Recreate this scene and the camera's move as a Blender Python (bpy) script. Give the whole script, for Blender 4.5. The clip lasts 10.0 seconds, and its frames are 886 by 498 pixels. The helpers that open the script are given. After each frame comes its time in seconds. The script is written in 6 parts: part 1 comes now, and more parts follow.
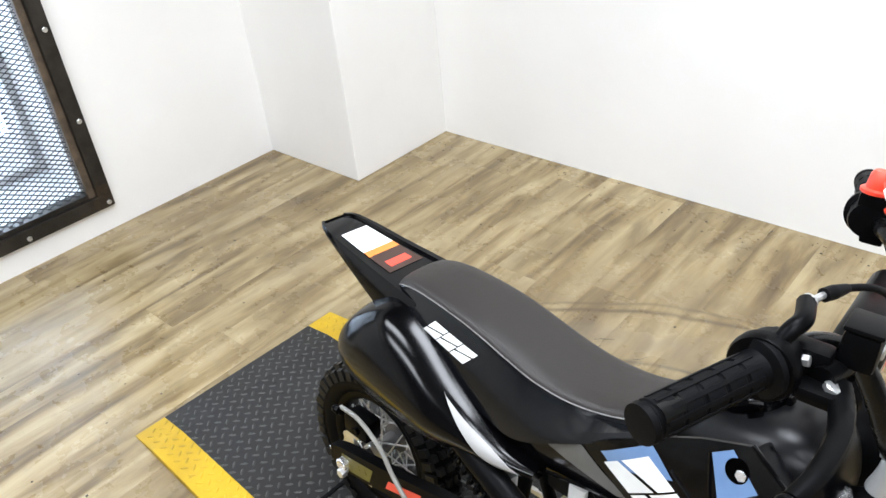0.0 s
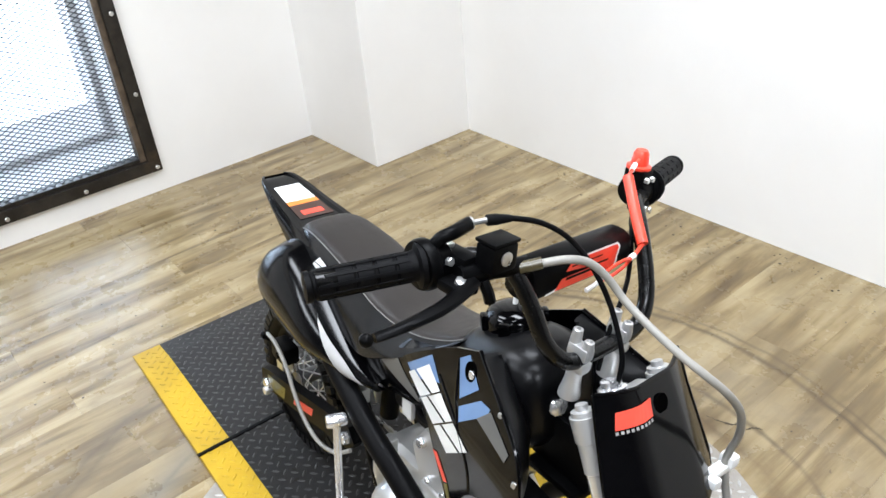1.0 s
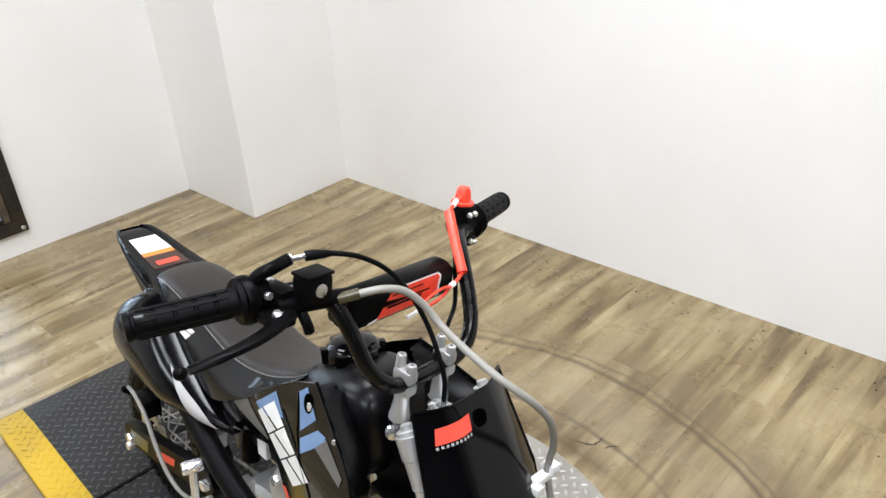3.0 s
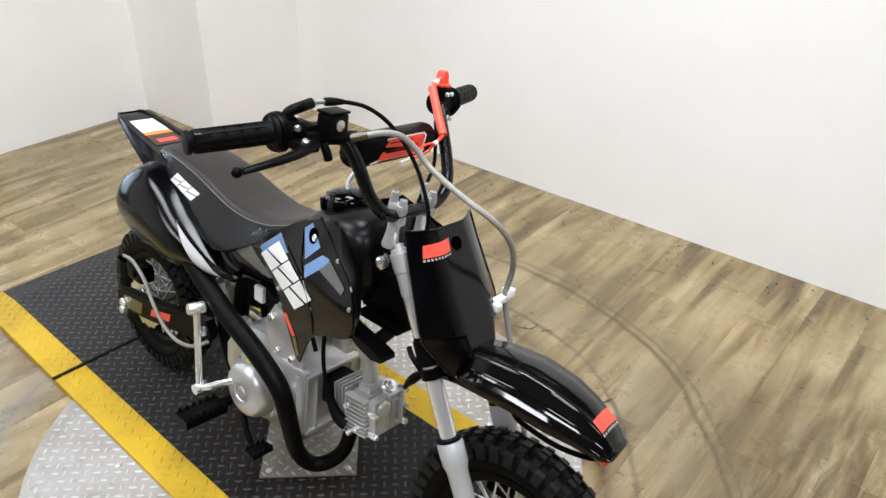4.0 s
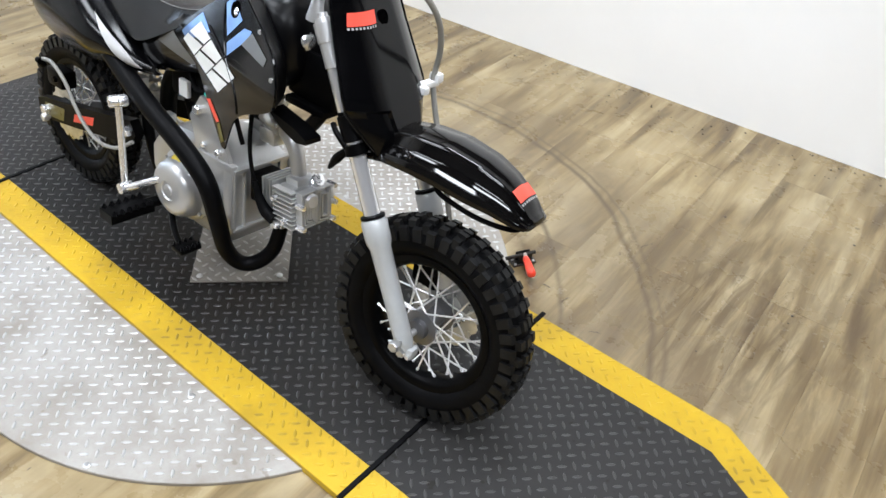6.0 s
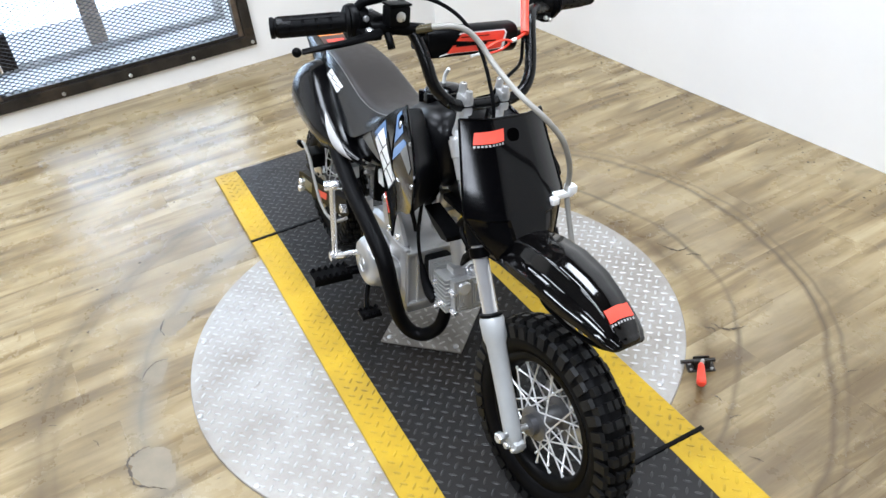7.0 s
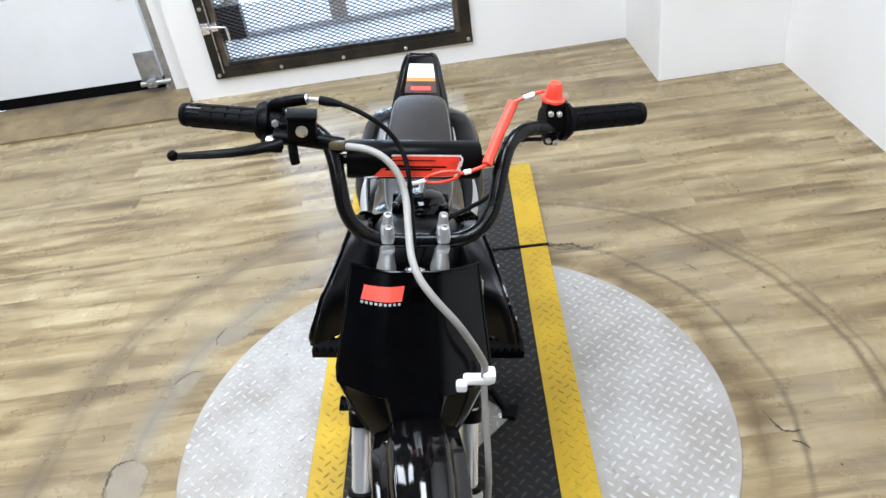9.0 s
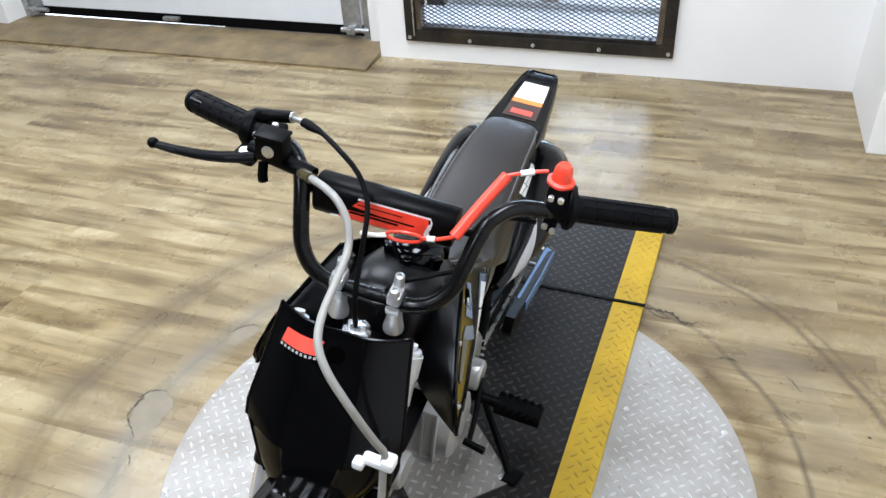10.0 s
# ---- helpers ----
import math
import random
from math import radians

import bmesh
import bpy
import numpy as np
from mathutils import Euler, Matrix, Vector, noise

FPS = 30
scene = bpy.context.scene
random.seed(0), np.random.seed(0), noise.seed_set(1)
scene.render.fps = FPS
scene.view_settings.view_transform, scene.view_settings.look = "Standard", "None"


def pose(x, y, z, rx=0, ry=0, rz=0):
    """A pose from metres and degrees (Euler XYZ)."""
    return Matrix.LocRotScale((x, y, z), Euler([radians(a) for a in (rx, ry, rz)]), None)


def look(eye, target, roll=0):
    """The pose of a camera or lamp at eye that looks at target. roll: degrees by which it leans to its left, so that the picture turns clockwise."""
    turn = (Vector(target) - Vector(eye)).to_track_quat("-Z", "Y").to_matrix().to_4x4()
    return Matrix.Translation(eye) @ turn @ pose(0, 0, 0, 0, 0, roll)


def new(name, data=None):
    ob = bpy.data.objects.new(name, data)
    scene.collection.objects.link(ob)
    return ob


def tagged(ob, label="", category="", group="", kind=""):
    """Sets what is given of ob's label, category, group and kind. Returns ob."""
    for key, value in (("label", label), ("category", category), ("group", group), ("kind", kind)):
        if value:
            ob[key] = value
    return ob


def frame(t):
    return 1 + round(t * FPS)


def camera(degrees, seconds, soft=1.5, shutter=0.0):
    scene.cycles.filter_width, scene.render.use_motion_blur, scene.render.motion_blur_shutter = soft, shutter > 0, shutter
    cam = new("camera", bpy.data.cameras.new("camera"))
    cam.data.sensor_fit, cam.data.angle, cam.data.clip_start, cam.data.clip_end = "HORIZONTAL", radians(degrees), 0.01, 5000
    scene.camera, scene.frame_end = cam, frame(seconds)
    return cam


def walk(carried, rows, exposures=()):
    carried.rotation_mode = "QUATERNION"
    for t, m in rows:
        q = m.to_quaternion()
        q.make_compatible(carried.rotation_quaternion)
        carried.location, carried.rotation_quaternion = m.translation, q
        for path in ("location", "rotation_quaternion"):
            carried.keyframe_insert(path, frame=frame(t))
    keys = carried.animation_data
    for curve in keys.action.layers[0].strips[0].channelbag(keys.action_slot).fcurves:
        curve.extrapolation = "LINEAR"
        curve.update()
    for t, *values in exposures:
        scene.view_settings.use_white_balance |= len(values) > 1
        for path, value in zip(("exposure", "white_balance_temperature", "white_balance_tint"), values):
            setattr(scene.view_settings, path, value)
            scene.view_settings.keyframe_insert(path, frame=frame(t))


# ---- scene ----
cam = camera(59.9, 10.0, 1.5)
PATH = [
    (0, (0.589, -0.659, 1.376), (-0.639, 0.479, 0.282), -6.0),
    (0.5, (0.857, -0.626, 1.377), (-0.478, 0.38, 0.28), -2.8),
    (1, (1.041, -0.543, 1.388), (-0.369, 0.413, 0.341), -5.4),
    (1.2, (1.07, -0.529, 1.39), (-0.319, 0.466, 0.35), -4.2),
    (1.5, (1.093, -0.504, 1.394), (-0.277, 0.54, 0.378), -3.9),
    (2, (1.112, -0.467, 1.404), (-0.214, 0.663, 0.422), -4.3),
    (2.2, (1.122, -0.455, 1.402), (-0.195, 0.696, 0.433), -3.8),
    (3.3, (1.202, -0.578, 1.391), (-0.083, 0.619, 0.433), -4.0),
    (3.5, (1.24, -0.647, 1.38), (-0.023, 0.561, 0.406), -3.0),
    (3.8, (1.297, -0.74, 1.383), (0.122, 0.534, 0.385), -1.0),
    (4, (1.317, -0.788, 1.368), (0.186, 0.495, 0.332), 1.1),
    (4.5, (1.334, -0.818, 1.31), (0.333, 0.468, 0.151), 1.2),
    (5, (1.345, -0.83, 1.261), (0.428, 0.46, 0.037), 4.6),
    (5.2, (1.342, -0.84, 1.238), (0.46, 0.441, -0.019), 5.6),
    (6.3, (1.485, -0.829, 1.211), (0.506, 0.391, -0.034), 3.2),
    (6.5, (1.53, -0.748, 1.235), (0.396, 0.337, -0.005), -2.7),
    (6.8, (1.627, -0.622, 1.318), (0.248, 0.209, 0.131), -2.0),
    (7, (1.667, -0.568, 1.343), (0.164, 0.08, 0.194), -6.9),
    (7.2, (1.686, -0.526, 1.351), (0.141, 0.033, 0.21), -10.6),
    (7.4, (1.689, -0.512, 1.35), (0.133, 0.002, 0.204), -10.0),
    (7.5, (1.678, -0.49, 1.348), (0.149, 0.11, 0.207), -7.8),
    (8, (1.552, -0.314, 1.353), (-0.047, 0.02, 0.198), -3.3),
    (8.5, (1.439, -0.128, 1.392), (-0.21, 0.08, 0.28), -8.0),
    (8.8, (1.442, 0.013, 1.36), (-0.209, -0.026, 0.232), -12.2),
    (9, (1.449, 0.156, 1.378), (-0.186, 0.031, 0.233), -8.9),
    (9.5, (1.455, 0.347, 1.431), (-0.138, -0.238, 0.372), -10.7),
    (9.6, (1.422, 0.369, 1.42), (-0.157, -0.199, 0.331), -9.3),
    (10, (1.218, 0.471, 1.393), (-0.273, -0.179, 0.229), -3.8),
]
walk(cam, [(t, look(eye, target, roll)) for t, eye, target, roll in PATH],
     [(0, -0.25, 6230, 10), (1, -0.31, 6230, 10), (2, -0.39, 6400, 11), (3.5, -0.54, 6430, 11), (4.5, -0.54, 6460, 11), (5.2, -0.48, 6420, 10), (6.5, -0.31, 6080, 10), (8, -0.29, 5960, 10), (9.5, -0.36, 5980, 10), (10, -0.38, 5960, 10)])

# ---- world, light, exposure ----
ROOM = Matrix.Rotation(radians(3.0), 4, "Z")          # the walls stand slightly turned against the ramp
world = bpy.data.worlds.new("sky")
scene.world = world
world.use_nodes = True
wn = world.node_tree
sky = wn.nodes.new("ShaderNodeTexSky")
sky.sky_type, sky.sun_disc, sky.sun_elevation, sky.sun_rotation = "NISHITA", False, radians(35), radians(200)
wn.links.new(sky.outputs[0], wn.nodes["Background"].inputs[0])
wn.nodes["Background"].inputs[1].default_value = 0.12


def lamp(name, m, sx, sy, watts, colour):
    data = bpy.data.lights.new(name, "AREA")
    data.shape, data.size, data.size_y, data.energy, data.color = "RECTANGLE", sx, sy, watts, colour
    ob = new(name, data)
    ob.matrix_world = m
    return ob


# ---- materials ----
class Nodes:
    """A small node-tree writer."""

    def __init__(self, name):
        self.mat = bpy.data.materials.new(name)
        self.mat.use_nodes = True
        self.tree = self.mat.node_tree
        self.bsdf = self.tree.nodes["Principled BSDF"]

    def add(self, kind, **values):
        node = self.tree.nodes.new(kind)
        for key, value in values.items():
            setattr(node, key, value)
        return node

    def put(self, socket, value):
        if hasattr(value, "is_output"):
            self.tree.links.new(value, socket)
        elif isinstance(value, (tuple, list)) and len(value) == 3 and socket.type == "RGBA":
            socket.default_value = (*value, 1)
        else:
            socket.default_value = value

    def set(self, **values):
        for key, value in values.items():
            self.put(self.bsdf.inputs[key.replace("_", " ")], value)
        return self

    def place(self, scale=(1, 1, 1), rot=(0, 0, 0), loc=(0, 0, 0), source="Object"):
        co = self.add("ShaderNodeTexCoord").outputs[source] if source != "Position" else self.add("ShaderNodeNewGeometry").outputs["Position"]
        mp = self.add("ShaderNodeMapping")
        self.put(mp.inputs["Vector"], co)
        mp.inputs["Scale"].default_value, mp.inputs["Rotation"].default_value, mp.inputs["Location"].default_value = scale, rot, loc
        return mp.outputs[0]

    def noise(self, vec, scale, detail=4.0, rough=0.55, dist=0.0):
        n = self.add("ShaderNodeTexNoise")
        self.put(n.inputs["Vector"], vec)
        n.inputs["Scale"].default_value, n.inputs["Detail"].default_value = scale, detail
        n.inputs["Roughness"].default_value, n.inputs["Distortion"].default_value = rough, dist
        return n.outputs["Fac"]

    def ramp(self, fac, stops):
        r = self.add("ShaderNodeValToRGB")
        els = r.color_ramp.elements
        while len(els) < len(stops):
            els.new(0.5)
        for el, (p, col) in zip(els, stops):
            el.position = p
            el.color = (*col, 1) if isinstance(col, tuple) else (col, col, col, 1)
        self.put(r.inputs[0], fac)
        return r.outputs[0]

    def mix(self, fac, a, b, mode="MIX"):
        m = self.add("ShaderNodeMix", data_type="RGBA", blend_type=mode)
        self.put(m.inputs[0], fac)
        self.put(m.inputs[6], a)
        self.put(m.inputs[7], b)
        return m.outputs[2]

    def math(self, op, a, b=0.0, c=None):
        m = self.add("ShaderNodeMath", operation=op)
        self.put(m.inputs[0], a)
        self.put(m.inputs[1], b)
        if c is not None:
            self.put(m.inputs[2], c)
        return m.outputs[0]

    def bump(self, height, strength=0.2, distance=0.002):
        b = self.add("ShaderNodeBump")
        b.inputs["Strength"].default_value, b.inputs["Distance"].default_value = strength, distance
        self.put(b.inputs["Height"], height)
        self.put(self.bsdf.inputs["Normal"], b.outputs[0])
        return self


def worn(name, colour, rough, metal=0.0, vary=0.25, scale=30.0, bump=0.0, spec=0.5, coat=0.0, grime=None):
    """A plain surface with two scales of variation in tone and gloss."""
    n = Nodes(name)
    vec = n.place()
    fine, broad = n.noise(vec, scale * 6, 3), n.noise(vec, scale, 4, 0.6)
    lo = tuple(c * (1 - vary) for c in colour)
    hi = tuple(min(1, c * (1 + vary)) for c in colour)
    col = n.ramp(broad, [(0.3, lo), (0.7, hi)])
    if grime:
        spots = n.ramp(n.noise(vec, scale * 0.35, 6, 0.7), [(0.55, 0.0), (0.72, 1.0)])
        col = n.mix(n.math("MULTIPLY", spots, grime[1]), col, grime[0])
    n.set(Base_Color=col, Metallic=metal, Roughness=n.math("MULTIPLY_ADD", broad, min(0.25, rough), max(0.02, rough - min(0.12, rough * 0.5))))
    n.bsdf.inputs["Specular IOR Level"].default_value = spec
    n.bsdf.inputs["Coat Weight"].default_value = coat
    n.bsdf.inputs["Coat Roughness"].default_value = 0.05
    if bump:
        n.bump(fine, bump, 0.001)
    return n.mat


M = {
    "gloss": worn("glossy_black_plastic", (0.0012, 0.0012, 0.0015), 0.10, vary=0.2, spec=0.25),
    "satin": worn("satin_black_plastic", (0.0018, 0.0018, 0.002), 0.34, bump=0.06, spec=0.06),
    "matte": worn("matte_black_paint", (0.0022, 0.0022, 0.0025), 0.42, bump=0.1, spec=0.07),
    "bar": worn("black_painted_steel_tube", (0.0028, 0.0028, 0.0028), 0.25, bump=0.05, spec=0.25),
    "rubber": worn("black_rubber", (0.003, 0.003, 0.0034), 0.5, spec=0.07, bump=0.15, vary=0.35),
    "tyre": worn("tyre_rubber", (0.0026, 0.0026, 0.003), 0.46, spec=0.07, bump=0.2, vary=0.4),
    "seat_top": worn("seat_top_vinyl", (0.019, 0.0157, 0.0137), 0.46, spec=0.38, bump=0.3, scale=60, vary=0.14),
    "seat_side": worn("seat_side_vinyl", (0.004, 0.0045, 0.0055), 0.17, bump=0.02, scale=25, spec=0.4),
    "alu": worn("cast_aluminium", (0.54, 0.54, 0.535), 0.36, metal=0.62, bump=0.05, scale=9, vary=0.05),
    "fork": worn("grey_painted_fork", (0.42, 0.43, 0.43), 0.34, metal=0.15, bump=0.03, vary=0.05),
    "chrome": worn("chrome", (0.86, 0.86, 0.87), 0.24, metal=0.8, vary=0.08),
    "steel": worn("zinc_steel", (0.62, 0.62, 0.61), 0.30, metal=0.85, bump=0.1),
    "red": worn("red_print", (0.75, 0.075, 0.045), 0.4, vary=0.12),
    "tether": worn("red_plastic", (0.80, 0.055, 0.025), 0.35, vary=0.1),
    "white": worn("white_print", (0.78, 0.78, 0.76), 0.42, vary=0.05),
    "silver": worn("silver_print", (0.34, 0.335, 0.325), 0.42, metal=0.2, vary=0.08),
    "grey_print": worn("grey_print", (0.10, 0.10, 0.095), 0.35, vary=0.1),
    "orange": worn("orange_print", (0.75, 0.22, 0.04), 0.45, vary=0.08),
    "olive": worn("olive_film", (0.10, 0.085, 0.012), 0.3, vary=0.2),
    "hose": worn("grey_hose", (0.26, 0.25, 0.225), 0.45, vary=0.1),
    "nylon": worn("white_nylon", (0.80, 0.80, 0.78), 0.4, vary=0.04),
    "yellow_sticker": worn("yellow_sticker", (0.75, 0.55, 0.03), 0.4, vary=0.06),
    "frame_steel": worn("dark_oiled_steel", (0.028, 0.024, 0.020), 0.45, metal=0.5, bump=0.3, scale=14, vary=0.5, grime=((0.10, 0.065, 0.035), 0.5)),
    "mesh_steel": worn("expanded_steel", (0.018, 0.018, 0.022), 0.45, metal=0.4, vary=0.3),
    "galv": worn("galvanised_steel", (0.42, 0.42, 0.41), 0.42, metal=0.8, scale=25, bump=0.1),
    "rust": worn("rusty_brown_steel", (0.115, 0.085, 0.058), 0.5, metal=0.3, bump=0.3, scale=18, vary=0.4, grime=((0.03, 0.022, 0.016), 0.7)),
    "bronze": worn("bronze_window_profile", (0.30, 0.24, 0.19), 0.4, metal=0.3, scale=15),
    "pale_frame": worn("weathered_pale_aluminium", (0.46, 0.45, 0.44), 0.4, metal=0.4, scale=20),
    "gouge": worn("torn_vinyl", (0.05, 0.036, 0.022), 0.6, vary=0.4),
    "stanchion": worn("ground_fork_tube", (0.80, 0.80, 0.81), 0.14, metal=0.72, vary=0.03, scale=2),
    "worn_patch": worn("bare_vinyl_backing", (0.215, 0.178, 0.122), 0.5, vary=0.12, scale=20),
    # silver film; the blue window reflection is put into its base colour
    "blue_silver": worn("silver_with_blue_reflection", (0.20, 0.34, 0.62), 0.2, metal=0.45, vary=0.12, scale=12),
    # knobs: dust tint, and the sheen on their tops painted in as grey
    "tread": worn("dusty_tread_with_sheen", (0.008, 0.008, 0.008), 0.42, spec=0.2, vary=0.5, bump=0.15),
    "side_panel": worn("moulded_side_panel", (0.0013, 0.0013, 0.0016), 0.17, vary=0.2, spec=0.25, scale=8),
    "panel": worn("semi_gloss_black_plastic", (0.0014, 0.0014, 0.0017), 0.14, vary=0.2, spec=0.22),
    "sleeve": worn("smoky_hose_sleeve", (0.055, 0.045, 0.022), 0.25, vary=0.2),
    "hub": worn("dull_hub_alloy", (0.16, 0.16, 0.165), 0.34, metal=0.7, vary=0.1),
    "fender": worn("moulded_fender_plastic", (0.0022, 0.002, 0.002), 0.09, vary=0.2, spec=0.45),
    "void": worn("unlit_hole", (0.001, 0.001, 0.001), 0.9, spec=0.0),
    "tank": worn("moulded_black_tank", (0.0022, 0.0022, 0.0027), 0.32, vary=0.1, spec=0.24, scale=8),
    "spoke": worn("zinc_spoke", (0.80, 0.80, 0.80), 0.3, metal=0.55, vary=0.05),
    "brown": worn("dark_brown_print", (0.045, 0.022, 0.016), 0.4, vary=0.2),
    "seam": worn("stitched_thread", (0.16, 0.155, 0.15), 0.5, vary=0.3, scale=120),
    "teal": worn("teal_wire", (0.02, 0.45, 0.36), 0.4),
}


def wall_paint():
    n = Nodes("white_wall_paint")
    vec = n.place(source="Position")
    broad, fine = n.noise(vec, 1.4, 5, 0.6), n.noise(vec, 220, 2)
    col = n.ramp(broad, [(0.3, (0.82, 0.805, 0.775)), (0.7, (0.87, 0.858, 0.832))])
    smudge = n.ramp(n.noise(vec, 5.5, 7, 0.75), [(0.68, 0.0), (0.80, 1.0)])
    col = n.mix(n.math("MULTIPLY", smudge, 0.18), col, (0.52, 0.47, 0.40))
    n.set(Base_Color=col, Roughness=0.55).bump(fine, 0.12, 0.001)
    return n.mat


def plank_wood():
    """Vinyl oak planks that run along the room's length, with turntable scuffs."""
    n = Nodes("oak_vinyl_plank")
    rnd = n.add("ShaderNodeObjectInfo").outputs["Random"]
    geo = n.add("ShaderNodeNewGeometry").outputs["Position"]
    turn = n.add("ShaderNodeMapping")
    n.put(turn.inputs["Vector"], geo)
    turn.inputs["Rotation"].default_value = (0, 0, radians(-3.0))
    shift = n.add("ShaderNodeCombineXYZ")
    n.put(shift.inputs[0], n.math("MULTIPLY", rnd, 7.0))
    n.put(shift.inputs[1], n.math("MULTIPLY", rnd, 31.0))
    add = n.add("ShaderNodeVectorMath", operation="ADD")
    n.put(add.inputs[0], turn.outputs[0])
    n.put(add.inputs[1], shift.outputs[0])

    def stretched(sx, sy):
        mp = n.add("ShaderNodeMapping")
        n.put(mp.inputs["Vector"], add.outputs[0])
        mp.inputs["Scale"].default_value = (sx, sy, 1)
        return mp.outputs[0]

    streak = n.noise(stretched(14, 1.7), 1.0, 5, 0.56, 0.5)
    grain = n.noise(stretched(110, 6), 1.0, 5, 0.6)
    blot = n.noise(stretched(7, 2.6), 1.0, 4, 0.6, 0.5)
    broad = n.noise(geo, 1.1, 4, 0.6)
    col = n.ramp(streak, [(0.32, (0.092, 0.057, 0.023)), (0.42, (0.205, 0.142, 0.060)), (0.51, (0.340, 0.257, 0.128)), (0.64, (0.475, 0.384, 0.222))])
    col = n.mix(0.16, col, n.ramp(grain, [(0.3, (0.114, 0.085, 0.045)), (0.7, (0.365, 0.301, 0.193))]))
    col = n.mix(n.math("MULTIPLY", n.ramp(blot, [(0.54, 0.0), (0.70, 1.0)]), 0.55), col, (0.125, 0.092, 0.048))
    col = n.mix(n.math("MULTIPLY", n.ramp(blot, [(0.30, 1.0), (0.44, 0.0)]), 0.40), col, (0.440, 0.362, 0.215))
    hue = n.ramp(rnd, [(0.0, (0.90, 0.88, 0.85)), (0.5, (1.0, 0.99, 0.96)), (1.0, (0.95, 0.95, 0.96))])
    col = n.mix(1.0, col, hue, "MULTIPLY")
    col = n.mix(n.math("MULTIPLY", n.ramp(broad, [(0.45, 0.0), (0.70, 1.0)]), 0.40), col, (0.167, 0.121, 0.059))
    knot = n.ramp(n.noise(stretched(40, 22), 1.0, 2, 0.5), [(0.735, 0.0), (0.765, 1.0)])
    col = n.mix(n.math("MULTIPLY", knot, 0.8), col, (0.023, 0.016, 0.008))
    # worn rings round the turntable
    rel = n.add("ShaderNodeVectorMath", operation="SUBTRACT")
    n.put(rel.inputs[0], geo)
    rel.inputs[1].default_value = (0.2, 0.015, 0.0)
    far = n.add("ShaderNodeVectorMath", operation="LENGTH")
    n.put(far.inputs[0], rel.outputs[0])
    radius = n.math("ADD", far.outputs["Value"], n.math("MULTIPLY", n.math("SUBTRACT", n.noise(geo, 2.2, 3), 0.5), 0.10))
    patch = n.noise(geo, 5.0, 6, 0.65)

    apart = n.add("ShaderNodeSeparateXYZ")
    n.put(apart.inputs[0], geo)
    side = n.ramp(n.math("MULTIPLY_ADD", apart.outputs[1], 0.6, 0.5), [(0.25, 0.25), (0.75, 1.0)])      # more traffic on the wall side

    def ring(r0, width, amount, low=0.15, part_of=None):
        d = n.math("ABSOLUTE", n.math("SUBTRACT", radius, r0))
        m = n.math("SUBTRACT", 1.0, n.math("DIVIDE", d, width))
        m = n.math("MAXIMUM", m, 0.0)
        return n.math("MULTIPLY", n.math("MULTIPLY", m, part_of or side), n.math("MULTIPLY", n.ramp(patch, [(0.35, low), (0.62, 1.0)]), amount))

    other = n.math("SUBTRACT", 1.15, side)
    col = n.mix(ring(0.690, 0.060, 1.0, 0.35), col, (0.095, 0.060, 0.027))
    col = n.mix(n.math("MULTIPLY", ring(0.765, 0.070, 1.0, 0.55, other), 1.0), col, (0.195, 0.178, 0.146))
    col = n.mix(ring(0.900, 0.20, 0.62, 0.4, other), col, (0.165, 0.122, 0.066))
    col = n.mix(ring(1.010, 0.070, 0.9, 0.5, other), col, (0.110, 0.080, 0.045))
    col = n.mix(ring(0.860, 0.12, 0.70), col, (0.230, 0.182, 0.118))
    col = n.mix(ring(0.765, 0.011, 0.85, 0.4), col, (0.065, 0.046, 0.027))
    col = n.mix(ring(0.980, 0.013, 1.0, 0.6), col, (0.053, 0.035, 0.020))
    col = n.mix(ring(1.012, 0.009, 0.8, 0.4), col, (0.065, 0.044, 0.025))
    col = n.mix(ring(1.060, 0.16, 0.75), col, (0.160, 0.115, 0.060))
    # rubbed patch where wheels turn in front of the ramp
    spot = n.add("ShaderNodeVectorMath", operation="DISTANCE")
    n.put(spot.inputs[0], geo)
    spot.inputs[1].default_value = (1.22, 0.66, 0.0)
    near = n.math("POWER", n.math("MAXIMUM", n.math("SUBTRACT", 1.0, n.math("DIVIDE", spot.outputs["Value"], 0.56)), 0.0), 0.7)
    smear = n.ramp(n.noise(stretched(26, 3.0), 1.0, 5, 0.65, 1.2), [(0.38, 0.25), (0.60, 1.0)])
    col = n.mix(n.math("MULTIPLY", n.math("MULTIPLY", near, smear), 0.95), col, (0.078, 0.048, 0.018))
    fine = n.ramp(n.noise(geo, 9.0, 6, 0.7), [(0.52, 0.0), (0.72, 1.0)])
    col = n.mix(n.math("MULTIPLY", fine, 0.30), col, (0.114, 0.085, 0.045))
    n.set(Base_Color=col, Roughness=n.math("MULTIPLY_ADD", patch, 0.22, 0.17))
    n.bump(n.math("ADD", grain, n.math("MULTIPLY", streak, 0.5)), 0.12, 0.001)
    return n.mat


